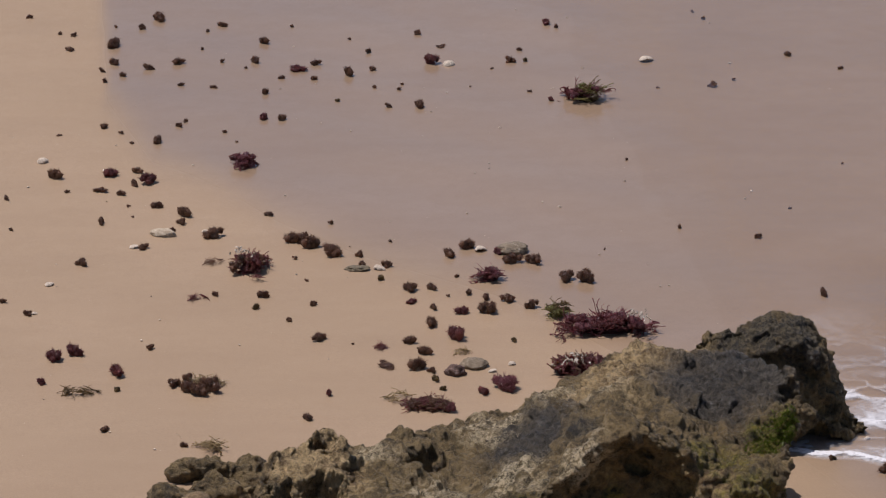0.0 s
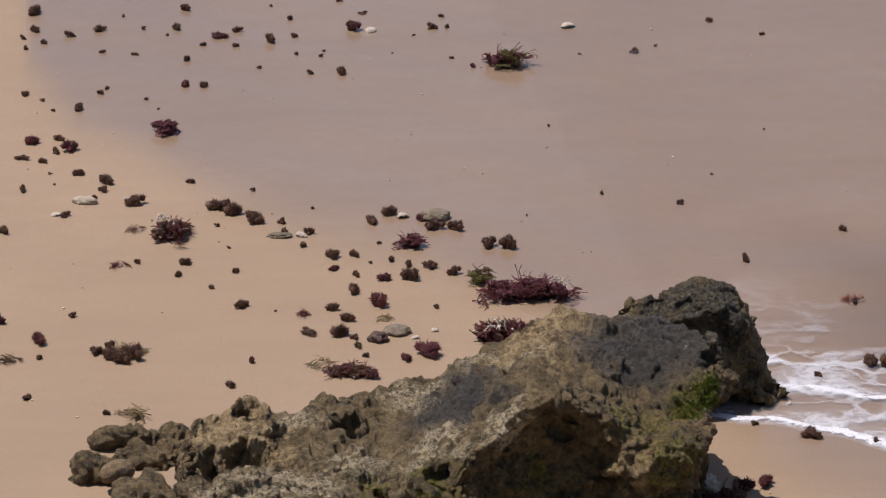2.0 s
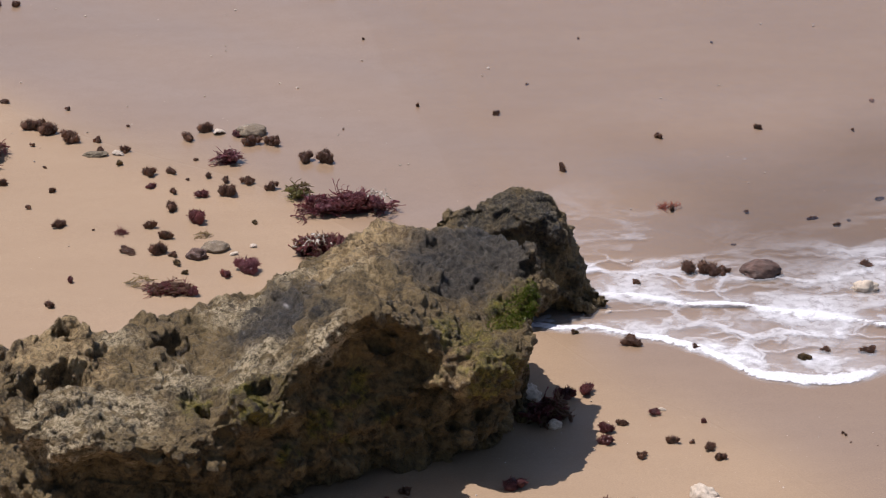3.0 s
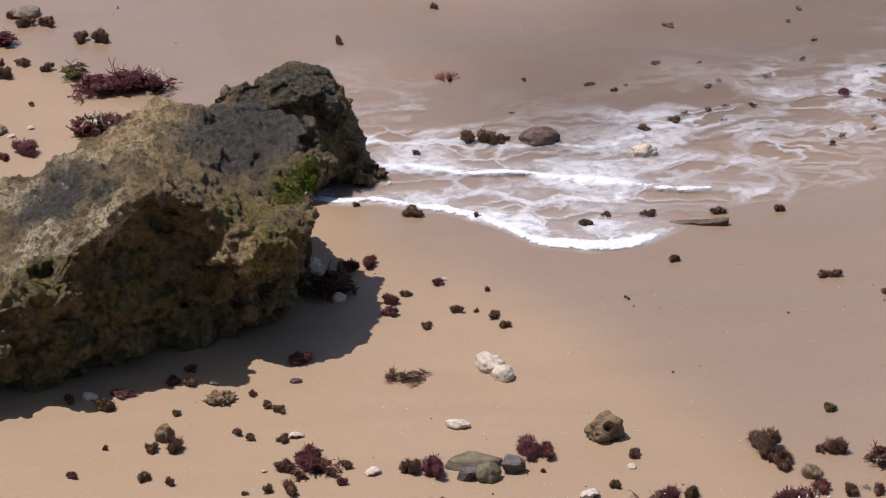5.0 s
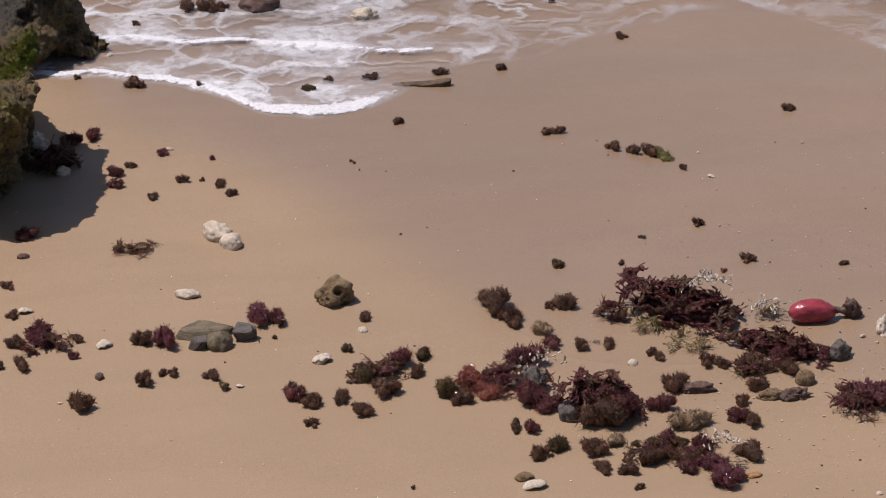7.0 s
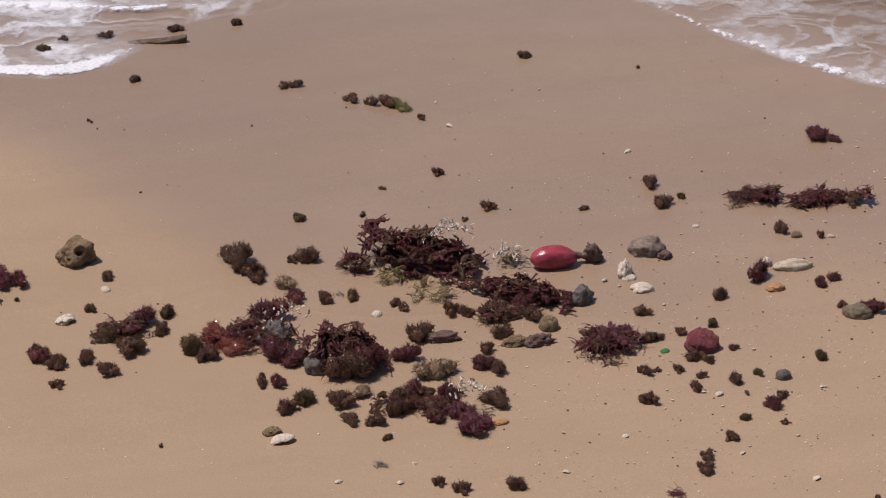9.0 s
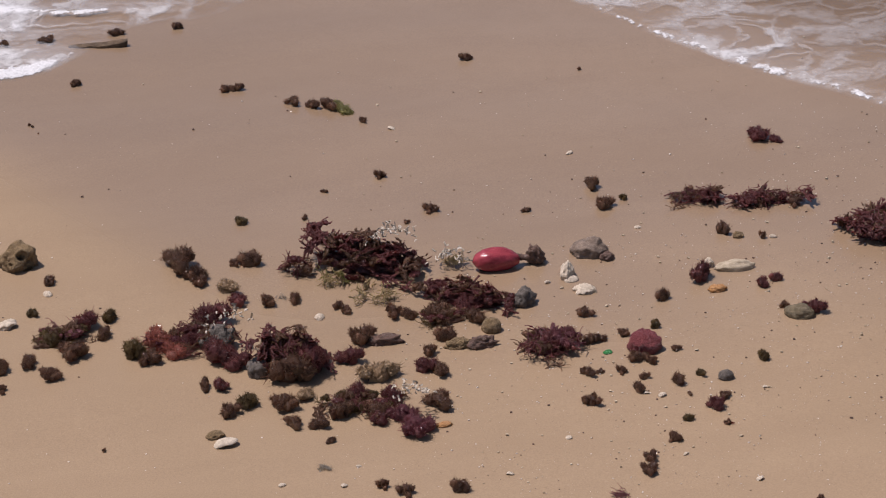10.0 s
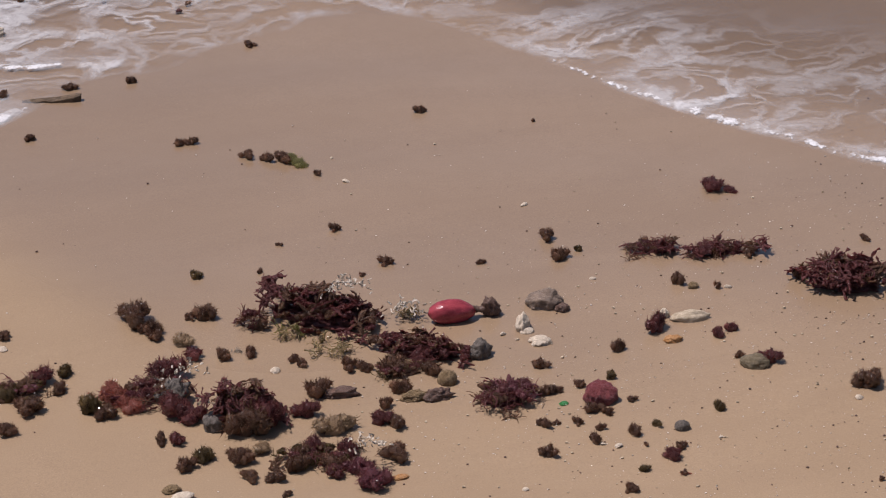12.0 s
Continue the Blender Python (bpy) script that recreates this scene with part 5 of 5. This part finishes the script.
tuft("dark", 1.024, 4.771, 0.031, 0.015)
tuft("dark", 1.109, 4.766, 0.022)
tuft("dark", 1.456, 4.553, 0.023)
tuft("dark", 1.593, 4.480, 0.011)
tuft("olive", 0.832, 4.746, 0.026)
tuft("dark", 1.482, 3.354, 0.012)
tuft("dark", 1.727, 3.661, 0.050, 0.035, shaggy=True)
tuft("dark", 1.874, 4.014, 0.020, 0.012)
tuft("purple", 1.231, 4.980, 0.015)
tuft("dark", 1.296, 4.840, 0.024, 0.012)
tuft("dark", 1.650, 3.454, 0.013)
tuft("dark", 1.376, 3.521, 0.022)
tuft("olive", 1.404, 3.559, 0.019)
tuft("dark", 1.445, 3.537, 0.013)
shell(0.010, 6.572, 0.024)
shell(0.362, 6.590, 0.030)
shell(-0.377, 5.742, 0.013)
shell(-0.485, 5.675, 0.018)
shell(-0.602, 5.513, 0.017)
shell(-0.612, 5.400, 0.012)
shell(0.058, 5.656, 0.023)
shell(-0.099, 5.578, 0.023)
shell(0.099, 5.199, 0.013)
shell(0.070, 5.170, 0.016)
shell(-0.665, 6.067, 0.022)
shell(0.623, 4.608, 0.013)
shell(0.587, 4.929, 0.011)
shell(0.367, 4.643, 0.010)
shell(0.294, 4.347, 0.013)
shell(0.138, 4.333, 0.025)
shell(0.382, 4.193, 0.023)
shell(0.774, 4.058, 0.011)
shell(0.468, 4.092, 0.020)
shell(0.336, 4.108, 0.011)
shell(0.463, 4.086, 0.023)
shell(0.711, 3.994, 0.027)
shell(0.606, 3.952, 0.012)
shell(0.395, 3.957, 0.007)
shell(0.710, 3.995, 0.027)
shell(0.888, 3.654, 0.032)
shell(1.070, 3.909, 0.015)
shell(1.386, 3.914, 0.020)
shell(1.357, 3.916, 0.011)
shell(1.389, 3.879, 0.022)
shell(1.395, 3.618, 0.012)
shell(1.660, 3.945, 0.011)
shell(0.773, 4.061, 0.012)
shell(0.926, 3.549, 0.011)
shell(0.991, 3.528, 0.010)
shell(1.374, 3.484, 0.009)
shell(1.380, 3.628, 0.008)
shell(1.173, 3.500, 0.010)
shell(1.509, 4.018, 0.010)
shell(1.497, 4.241, 0.010)
shell(1.018, 3.565, 0.008)
shell(1.433, 3.410, 0.011)
shell(1.515, 3.602, 0.008)
shell(1.261, 3.557, 0.009)
shell(1.298, 4.376, 0.012)
shell(1.495, 4.240, 0.010)
shell(1.702, 3.636, 0.012)
sea_tulip(1.308, 3.970, 0.060, -3)
coral_lump(0.650, 4.332, 0.060, -62)
holed_stone(0.755, 4.140, 0.045)
driftwood(0.990, 4.737, 0.080, -13)
heap("seaweed_heap", "long heap of wet dark purple broad-bladed seaweed", ("purple", "purple", "dark"), 1.165, 4.013, 0.172, 0.103, 0.045, -32, 64, 0.040, rise=0.5, spires=9)
heap("seaweed_heap", "long heap of wet dark purple broad-bladed seaweed", ("purple", "purple", "dark"), 1.249, 3.901, 0.169, 0.068, 0.028, -34, 46, 0.034)
heap("seaweed_sprigs", "dead straw-coloured wiry weed under the heap", ("straw", "straw"), 1.156, 3.934, 0.074, 0.041, 0.008, -25, 8, 0.047, True)
heap("seaweed_sprigs", "yellow-olive wiry weed in the heap", ("straw", "green", "straw"), 1.115, 3.988, 0.048, 0.027, 0.018, 0, 7, 0.038, True)
heap("seaweed_sprigs", "pale straw-coloured wiry weed beside the sea squirt", ("straw", "straw"), 1.256, 3.995, 0.048, 0.034, 0.016, 0, 8, 0.033, True)
heap("seaweed_sprigs", "thin dark upright wiry weed", ("dark", "purple"), 1.072, 4.025, 0.041, 0.034, 0.034, 0, 8, 0.048, True)
heap("seaweed_heap", "spread dark purple bladed seaweed on wet sand", ("purple", "purple", "dark"), 1.612, 4.066, 0.085, 0.036, 0.014, -16, 26, 0.040, True)
heap("seaweed_heap", "spread dark purple bladed seaweed on wet sand", ("purple", "purple", "dark"), 1.692, 4.036, 0.112, 0.034, 0.016, -12, 30, 0.042, True)
heap("seaweed_heap", "glossy dark purple seaweed heap with broad blades", ("purple", "purple", "dark"), 1.804, 3.905, 0.140, 0.105, 0.039, -30, 60, 0.044)
heap("seaweed_heap", "pinkish brown stringy seaweed heap", ("pink", "purple", "dark"), 1.304, 3.758, 0.092, 0.079, 0.029, -5, 34, 0.046, True)
heap("seaweed_heap", "dark purple spiky seaweed heap", ("purple", "purple", "dark"), 1.006, 3.808, 0.092, 0.085, 0.052, 0, 60, 0.037, spires=6)
heap("seaweed_heap", "crimson-purple stringy seaweed heap with a green end", ("purple", "pink", "purple", "pink"), 0.239, 5.323, 0.151, 0.075, 0.037, -6, 60, 0.050, True)
heap("seaweed_heap", "crimson-purple stringy seaweed heap with a green end", ("green", "olive"), 0.170, 5.386, 0.051, 0.051, 0.025, 0, 12, 0.042, True)
heap("seaweed_heap", "purple weed with pale crust against the boulder", ("purple", "purple", "dark"), 0.200, 5.166, 0.098, 0.073, 0.033, 8, 36, 0.041)
heap("seaweed_heap", "tangled dark purple seaweed on sand", ("purple", "dark", "purple"), -0.298, 5.577, 0.070, 0.085, 0.034, -20, 30, 0.046, True)
heap("seaweed_heap", "stranded stringy purple weed on sand", ("purple", "dark"), -0.016, 5.044, 0.088, 0.040, 0.013, -10, 30, 0.040, True)
heap("seaweed_heap", "green and pink seaweed clump in wet sand", ("olive", "pink", "green", "purple"), 0.251, 6.381, 0.079, 0.069, 0.039, 0, 26, 0.051, True)
heap("seaweed_heap", "pink feathery weed on a dark clump", ("pink", "pink", "purple"), -0.333, 6.057, 0.056, 0.056, 0.028, 0, 20, 0.039, True)
heap("seaweed_heap", "brown-pink loose stringy weed on the sand", ("straw", "purple", "straw", "dark"), 0.536, 4.324, 0.054, 0.035, 0.013, 0, 18, 0.028, True)
heap("seaweed_heap", "purple-pink loose weed on the sand", ("purple", "dark", "pink"), 0.398, 4.103, 0.075, 0.048, 0.014, -10, 20, 0.037, True)
heap("seaweed_heap", "purple fan-shaped weed on the sand", ("purple", "pink"), 0.070, 5.535, 0.055, 0.052, 0.024, 0, 16, 0.038, True)
heap("seaweed_heap", "dark purple weed lodged beneath the boulder", ("purple", "dark"), 0.471, 4.586, 0.067, 0.045, 0.030, 10, 20, 0.045)
heap("seaweed_heap", "brown matted seaweed in the wrack", ("dark", "olive", "purple"), 1.055, 3.694, 0.122, 0.058, 0.022, -6, 34, 0.033, True)
heap("seaweed_heap", "purple matted seaweed with pale crust in the wrack", ("purple", "dark"), 0.925, 3.889, 0.099, 0.080, 0.040, 0, 36, 0.037, True)
heap("seaweed_heap", "brown and pink matted seaweed in the wrack", ("dark", "pink", "olive"), 0.770, 3.949, 0.073, 0.053, 0.023, 0, 24, 0.033, True)
heap("seaweed_heap", "coral-red fine seaweed in the wrack", ("red", "red", "pink"), 0.875, 3.889, 0.066, 0.040, 0.020, -10, 22, 0.030, True)
heap("seaweed_heap", "brown matted seaweed beneath the long heap", ("dark", "purple", "olive"), 1.214, 3.860, 0.087, 0.040, 0.020, -10, 24, 0.031, True)
spray("pale upright dry grassy weed blades", "straw", -0.351, 5.131, 0.049, 10, 1.5)
spray("pale upright dry grassy weed blades", "straw", -0.324, 5.127, 0.037, 8, 1.5)
spray("olive wiry weed sprig on the sand", "olive", -0.524, 5.095, 0.053, 6, 0.5)
spray("straw-coloured weed sprig on the sand", "straw", -0.322, 4.909, 0.056, 7, 0.5)
spray("spiky brown weed sprig standing up", "purple", -0.375, 5.457, 0.034, 8, 1.2)
spray("grey-purple wiry weed sprig on the sand", "purple", -0.090, 5.260, 0.030, 7, 0.8)
spray("pale thin weed stalks on the sand", "straw", -0.068, 5.073, 0.048, 4, 0.3)
spray("pale upright grassy weed stalks", "straw", 0.028, 5.245, 0.033, 7, 1.4)
spray("olive weed sprig with a broken stalk", "olive", 0.243, 4.007, 0.044, 5, 0.4)
spray("small white branching coralline sprig", "white", 1.039, 3.972, 0.020, 5, 1.2)
spray("small white branching coralline sprig", "white", 0.979, 3.570, 0.021, 8, 0.8)
spray("small white branching coral piece on the sand", "white", 1.383, 3.923, 0.021, 7, 1.3)
spray("reddish weed scrap on the sand", "red", 1.445, 3.533, 0.015, 4, 0.4)
spray("pinkish weed scrap on the sand", "pink", 1.272, 3.422, 0.031, 4, 0.3)
spray("small thin brown weed stalks", "dark", -0.358, 5.611, 0.035, 4, 0.3)
crust("white crusted coralline weed on top of the purple heap", 1.188, 4.006, 0.043, 0.042, 0.028, 3, 60)
crust("pale crusted coralline weed beside the sea squirt", 1.258, 3.990, 0.008, 0.046, 0.028, 4, 40)
crust("pale crusted coralline weed on the crimson heap", 0.285, 5.300, 0.026, 0.040, 0.025, 6, 26)
crust("pale crusted coralline weed against the boulder", 0.190, 5.140, 0.024, 0.045, 0.025, 7, 30)
crust("white crusted coralline weed between the dark tufts", 0.950, 3.868, 0.034, 0.060, 0.035, 8, 30)
crust("white crusted coralline weed on the tangled weed", -0.312, 5.570, 0.026, 0.028, 0.020, 9, 18)
crust("white crusted coralline weed on the pink clump", 1.107, 3.662, 0.024, 0.040, 0.026, 5, 36)
spray("thin brown weed stalks on the sand", "purple", 0.306, 5.323, 0.042, 4, 0.3)
stone("stone", "smooth brown wet stone on the sand", STONE_BROWN, 0.818, 5.044, 0.055, 0.040, 0.026, -5, 3, 0.1, "stone")
stone("stone", "grey-brown pitted stone with weed on its tip", STONE_GREY, 1.431, 3.973, 0.044, 0.035, 0.022, -15, 4, 0.12, "stone")
stone("stone", "small dark knob of stone on wet sand", STONE_BROWN, 1.447, 3.953, 0.017, 0.014, 0.011, 0, 5, 0.2, "stone")
stone("pebble", "smooth round grey-tan pebble in the wrack", STONE_TAN, 1.256, 3.821, 0.024, 0.021, 0.019, 0, 6, 0.05, "stone")
stone("pebble", "bluish grey pebble beside dark weed", SLATE, 0.967, 3.799, 0.030, 0.026, 0.024, 20, 7, 0.1, "stone")
stone("stone", "grey crusted round lump among the weed", SLATE, 0.936, 3.878, 0.042, 0.033, 0.030, 0, 8, 0.16, "stone", freq=3.0)
stone("sponge", "rose-pink rounded sponge on the sand", ROSE, 1.413, 3.726, 0.040, 0.033, 0.026, 0, 13, 0.1, "sponge")
stone("pebble", "olive-tan flat pebble leaning on weed", STONE_OLIVE, 1.618, 3.751, 0.035, 0.026, 0.016, -25, 14, 0.08, "stone")
stone("pebble", "small round grey pebble on the sand", SLATE, 1.480, 3.635, 0.018, 0.016, 0.012, 0, 15, 0.06, "stone")
stone("pebble", "small brown pebble beside a tuft", STONE_TAN, 1.620, 3.959, 0.014, 0.011, 0.008, 0, 16, 0.1, "stone")
stone("glass_chip", "green chip of sea glass on sand", GLASS_GREEN, 1.369, 3.730, 0.012, 0.009, 0.003, 20, 17, 0.12, "glass")
stone("pebble", "orange-brown chip of stone on the sand", ORANGE, 1.547, 3.839, 0.023, 0.014, 0.008, -5, 18, 0.15, "stone")
stone("pebble", "orange-yellow shell chip on the sand", ORANGE, 1.136, 3.626, 0.019, 0.010, 0.005, 0, 19, 0.12, "stone")
stone("pebble", "tan stone beside a white shell", STONE_TAN, 0.883, 3.676, 0.022, 0.015, 0.008, 10, 20, 0.12, "stone")
stone("sponge", "pale finger-shaped sponge on the sand", STONE_TAN, 1.207, 3.794, 0.033, 0.015, 0.012, -8, 21, 0.18, "sponge")
stone("sponge", "dark finger-shaped sponge on the sand", STONE_BROWN, 1.234, 3.788, 0.033, 0.017, 0.013, 4, 22, 0.25, "sponge")
stone("shell_stone", "long pale crusted shell on the sand", SHELL_TAN, 1.587, 3.884, 0.046, 0.018, 0.013, -8, 23, 0.08, "shell")
stone("pebble", "white chip of shell in the weed", WHITE, 1.559, 3.899, 0.012, 0.010, 0.012, 30, 51, 0.2, "shell")
stone("coral_rubble", "white knobbly piece of branching coral", WHITE, 1.386, 3.926, 0.026, 0.016, 0.022, 60, 52, 0.14, "coral")
stone("coral_rubble", "pale grey knobbly piece of coral", WHITE, 1.394, 3.884, 0.027, 0.016, 0.010, -25, 53, 0.10, "coral")
stone("stone", "dark pointed shell on the sand", STONE_BROWN, 1.127, 3.828, 0.040, 0.015, 0.012, -4, 24, 0.2, "shell")
stone("stone", "dark half shell at the end of the heap", SLATE, 1.314, 3.874, 0.030, 0.023, 0.024, 20, 25, 0.15, "shell")
slab("olive flat slab of stone on the sand", STONE_OLIVE, 0.589, 4.094, 0.089, 0.060, 0.010893642484562168, -6, 26)
slab("dark slate slab tilted on the sand", SLATE, 0.629, 4.076, 0.048, 0.034, 0.017660976709851686, -12, 27, 14)
slab("dark pointed chip of slate on the sand", SLATE, 0.576, 4.061, 0.032, 0.026, 0.013529069724395704, 30, 5, 10)
stone("stone", "rounded olive-grey stone before the slab", STONE_OLIVE, 0.598, 4.056, 0.031, 0.027, 0.023, 0, 28, 0.1, "stone")
stone("pebble", "yellow crusted pebble on the sand", STONE_TAN, 0.299, 4.299, 0.031, 0.024, 0.015, 0, 29, 0.3, "stone", freq=3.0)
stone("pebble", "pinkish pebble among dark weed", STONE_TAN, 0.223, 4.209, 0.022, 0.021, 0.025, 0, 30, 0.15, "stone")
stone("pebble", "oblong pale grey pebble on the sand", WHITE, 0.581, 4.191, 0.029, 0.017, 0.011, -15, 31, 0.12, "stone")
stone("pebble", "brown flat chip on the sand", STONE_BROWN, 0.397, 4.338, 0.016, 0.010, 0.006, 0, 32, 0.1, "stone")
stone("pebble", "small round dark pebble", STONE_BROWN, 0.448, 4.008, 0.011, 0.011, 0.008, 0, 33, 0.05, "stone")
stone("shell_stone", "long grey-white shell on the sand", SHELL_TAN, -0.442, 5.729, 0.044, 0.022, 0.012, -14, 34, 0.10, "shell")
stone("sponge", "soft grey-green lump in wet sand", JELLY, 0.109, 5.652, 0.048, 0.035, 0.018, 0, 35, 0.12, "sponge")
stone("sponge", "soft grey lump among weed", JELLY, 0.044, 5.192, 0.038, 0.030, 0.014, 0, 36, 0.12, "sponge")
stone("stone", "brown triangular chip of stone", STONE_BROWN, 0.019, 5.162, 0.029, 0.021, 0.016, 0, 37, 0.2, "stone")
stone("pebble", "flat olive chip beside weed", STONE_OLIVE, -0.131, 5.576, 0.037, 0.017, 0.007, -5, 38, 0.15, "stone")
stone("stone", "pale grey stone beneath the boulder", WHITE, 0.447, 4.649, 0.036, 0.030, 0.027, 20, 39, 0.15, "stone")
stone("pebble", "white pebble in the boulder shade", WHITE, 0.476, 4.564, 0.019, 0.016, 0.013, 0, 40, 0.1, "stone")
stone("shell_stone", "white crusted shell on wet sand", WHITE, 0.957, 4.980, 0.035, 0.021, 0.018, -10, 41, 0.2, "shell")
rock_lump("rough pale-crusted rock beside the boulder", -0.323, 4.810, 0.080, 0.062, 0.043, 3)
rock_lump("rounded grey rock beside the boulder", -0.280, 4.808, 0.054, 0.054, 0.038, 7)
rock_lump("long grey worn rock beside the boulder", -0.299, 4.755, 0.095, 0.046, 0.037, 9)
rock_lump("rounded grey rock beside the boulder", -0.359, 4.716, 0.061, 0.061, 0.042, 11)
rock_lump("flat tan worn rock beside the boulder", -0.285, 4.626, 0.089, 0.089, 0.045, 12)
rock_lump("dark worn rock beside the boulder", -0.334, 4.555, 0.111, 0.074, 0.037, 15)
stone("pebble", "oblong pale olive pebble between the rocks", STONE_TAN, -0.329, 4.671, 0.048, 0.033, 0.026, 25, 46, 0.06, "stone", z=0.02)


# Weed adrift in the shallow wash.
def drifting_weed(count, seed):
    rng = np.random.default_rng(seed)
    V, F = [], []
    for _ in range(count):
        me = SMALL["dark"][rng.integers(5)]
        x, y, w, h, a = rng.uniform(1.08, 1.7), 5.0 + 0.75 * rng.random() ** 1.3, rng.uniform(0.010, 0.026), rng.uniform(0.008, 0.014), rng.uniform(0, 6.28)
        k, z = len(V), ground_z(x, y)
        V.extend((x + w * (c.x * math.cos(a) - c.y * math.sin(a)), y + w * (c.x * math.sin(a) + c.y * math.cos(a)), z + h * c.z) for c in (v.co for v in me.vertices))
        F.extend(tuple(k + i for i in p.vertices) for p in me.polygons)
    tagged(new("drifting_weed", mesh_of("drifting_weed", V, F, DARK)), "small dark scraps of seaweed adrift in shallow water", "seaweed", kind="stuff")


drifting_weed(34, 21)
heap("seaweed_sprigs", "bright coral-red weed scrap adrift in the wash", ("red", "red"), 0.720, 5.305, 0.040, 0.020, 0.008, -4, 8, 0.026, True)


# ---- green algae on the boulder ----
def algae_patch(cx, cy, radius, count, seed):
    """A patch of short green blades growing on the boulder's skin."""
    rng = np.random.default_rng(seed)
    pts = BOULDER_SKIN
    near = pts[(np.hypot(pts[:, 0] - cx, pts[:, 1] - cy) < radius) & (pts[:, 2] > 0.105)]
    V, F = [], []
    for p in near[rng.integers(len(near), size=count)] if len(near) else ():
        d = np.array((0.25 * rng.normal(), -0.5 + 0.3 * rng.normal(), 0.5 + 0.3 * rng.normal()))
        spike(V, F, p, p + d * rng.uniform(0.003, 0.007), 0.0004, rng, 0.2, True)
    tagged(part("algae", mesh_of("algae", V, F, ALGAE), boulder, label="bright green turf of algae"), kind="stuff")


algae_patch(0.415, 4.532, 0.034, 5200, 3)
algae_patch(0.432, 4.556, 0.024, 1500, 5)


# ---- shell grit strewn over the sand, some of it painted sparkle ----
def grit(name, label, count, seed, material, lo, hi, places):
    rng = np.random.default_rng(seed)
    V, F = [], []
    for _ in range(count):
        x0, x1, y0, y1 = places[rng.integers(len(places))]
        x, y = rng.uniform(x0, x1), rng.uniform(y0, y1)
        s = lo * (hi / lo) ** (rng.random() ** 2.2)
        k = len(V)
        n = rng.integers(4, 6)
        a0, z = rng.uniform(0, 6.28), ground_z(x, y)
        for h in (0.0, 0.35 * s):
            for i in range(n):
                r = s * rng.uniform(0.5, 1.0) * (0.5 if h == 0 else 0.45)
                a = a0 + 6.283 * i / n
                V.append((x + r * math.cos(a) * 1.4, y + r * math.sin(a), z + h + s * 0.25 * rng.random()))
        F.append(tuple(range(k + n, k + 2 * n)))
        F.extend((k + i, k + (i + 1) % n, k + n + (i + 1) % n, k + n + i) for i in range(n))
    tagged(new(name, mesh_of(name, V, F, material)), label, "grit", kind="stuff")


NEAR = ((1.0, 1.9, 3.35, 3.85), (1.15, 2.0, 3.4, 4.0), (1.3, 2.1, 3.5, 4.2), (1.7, 2.3, 3.6, 4.3), (0.2, 2.2, 3.4, 4.6))
# Shell bits, made more numerous so their white also imitates sun sparkle.
grit("shell_grit", "tiny white bits of broken shell on sand", 4600, 8, GLINT_SHELL_BIT, 0.0005, 0.0024, NEAR)
grit("shell_grit", "pale bits of broken shell on wet sand", 800, 12, SHELL_TAN, 0.0008, 0.0044, ((1.2, 2.2, 3.7, 4.5), (1.3, 2.0, 3.5, 4.1), (1.1, 1.8, 3.4, 3.85)))
grit("stone_grit", "tiny dark bits of stone and weed on sand", 900, 9, STONE_BROWN, 0.0007, 0.0036, NEAR)
grit("shell_grit", "tiny white bits of broken shell on sand", 260, 10, WHITE, 0.0012, 0.005, ((-0.8, 0.5, 4.7, 6.9), (-0.9, 1.2, 4.6, 6.6)))
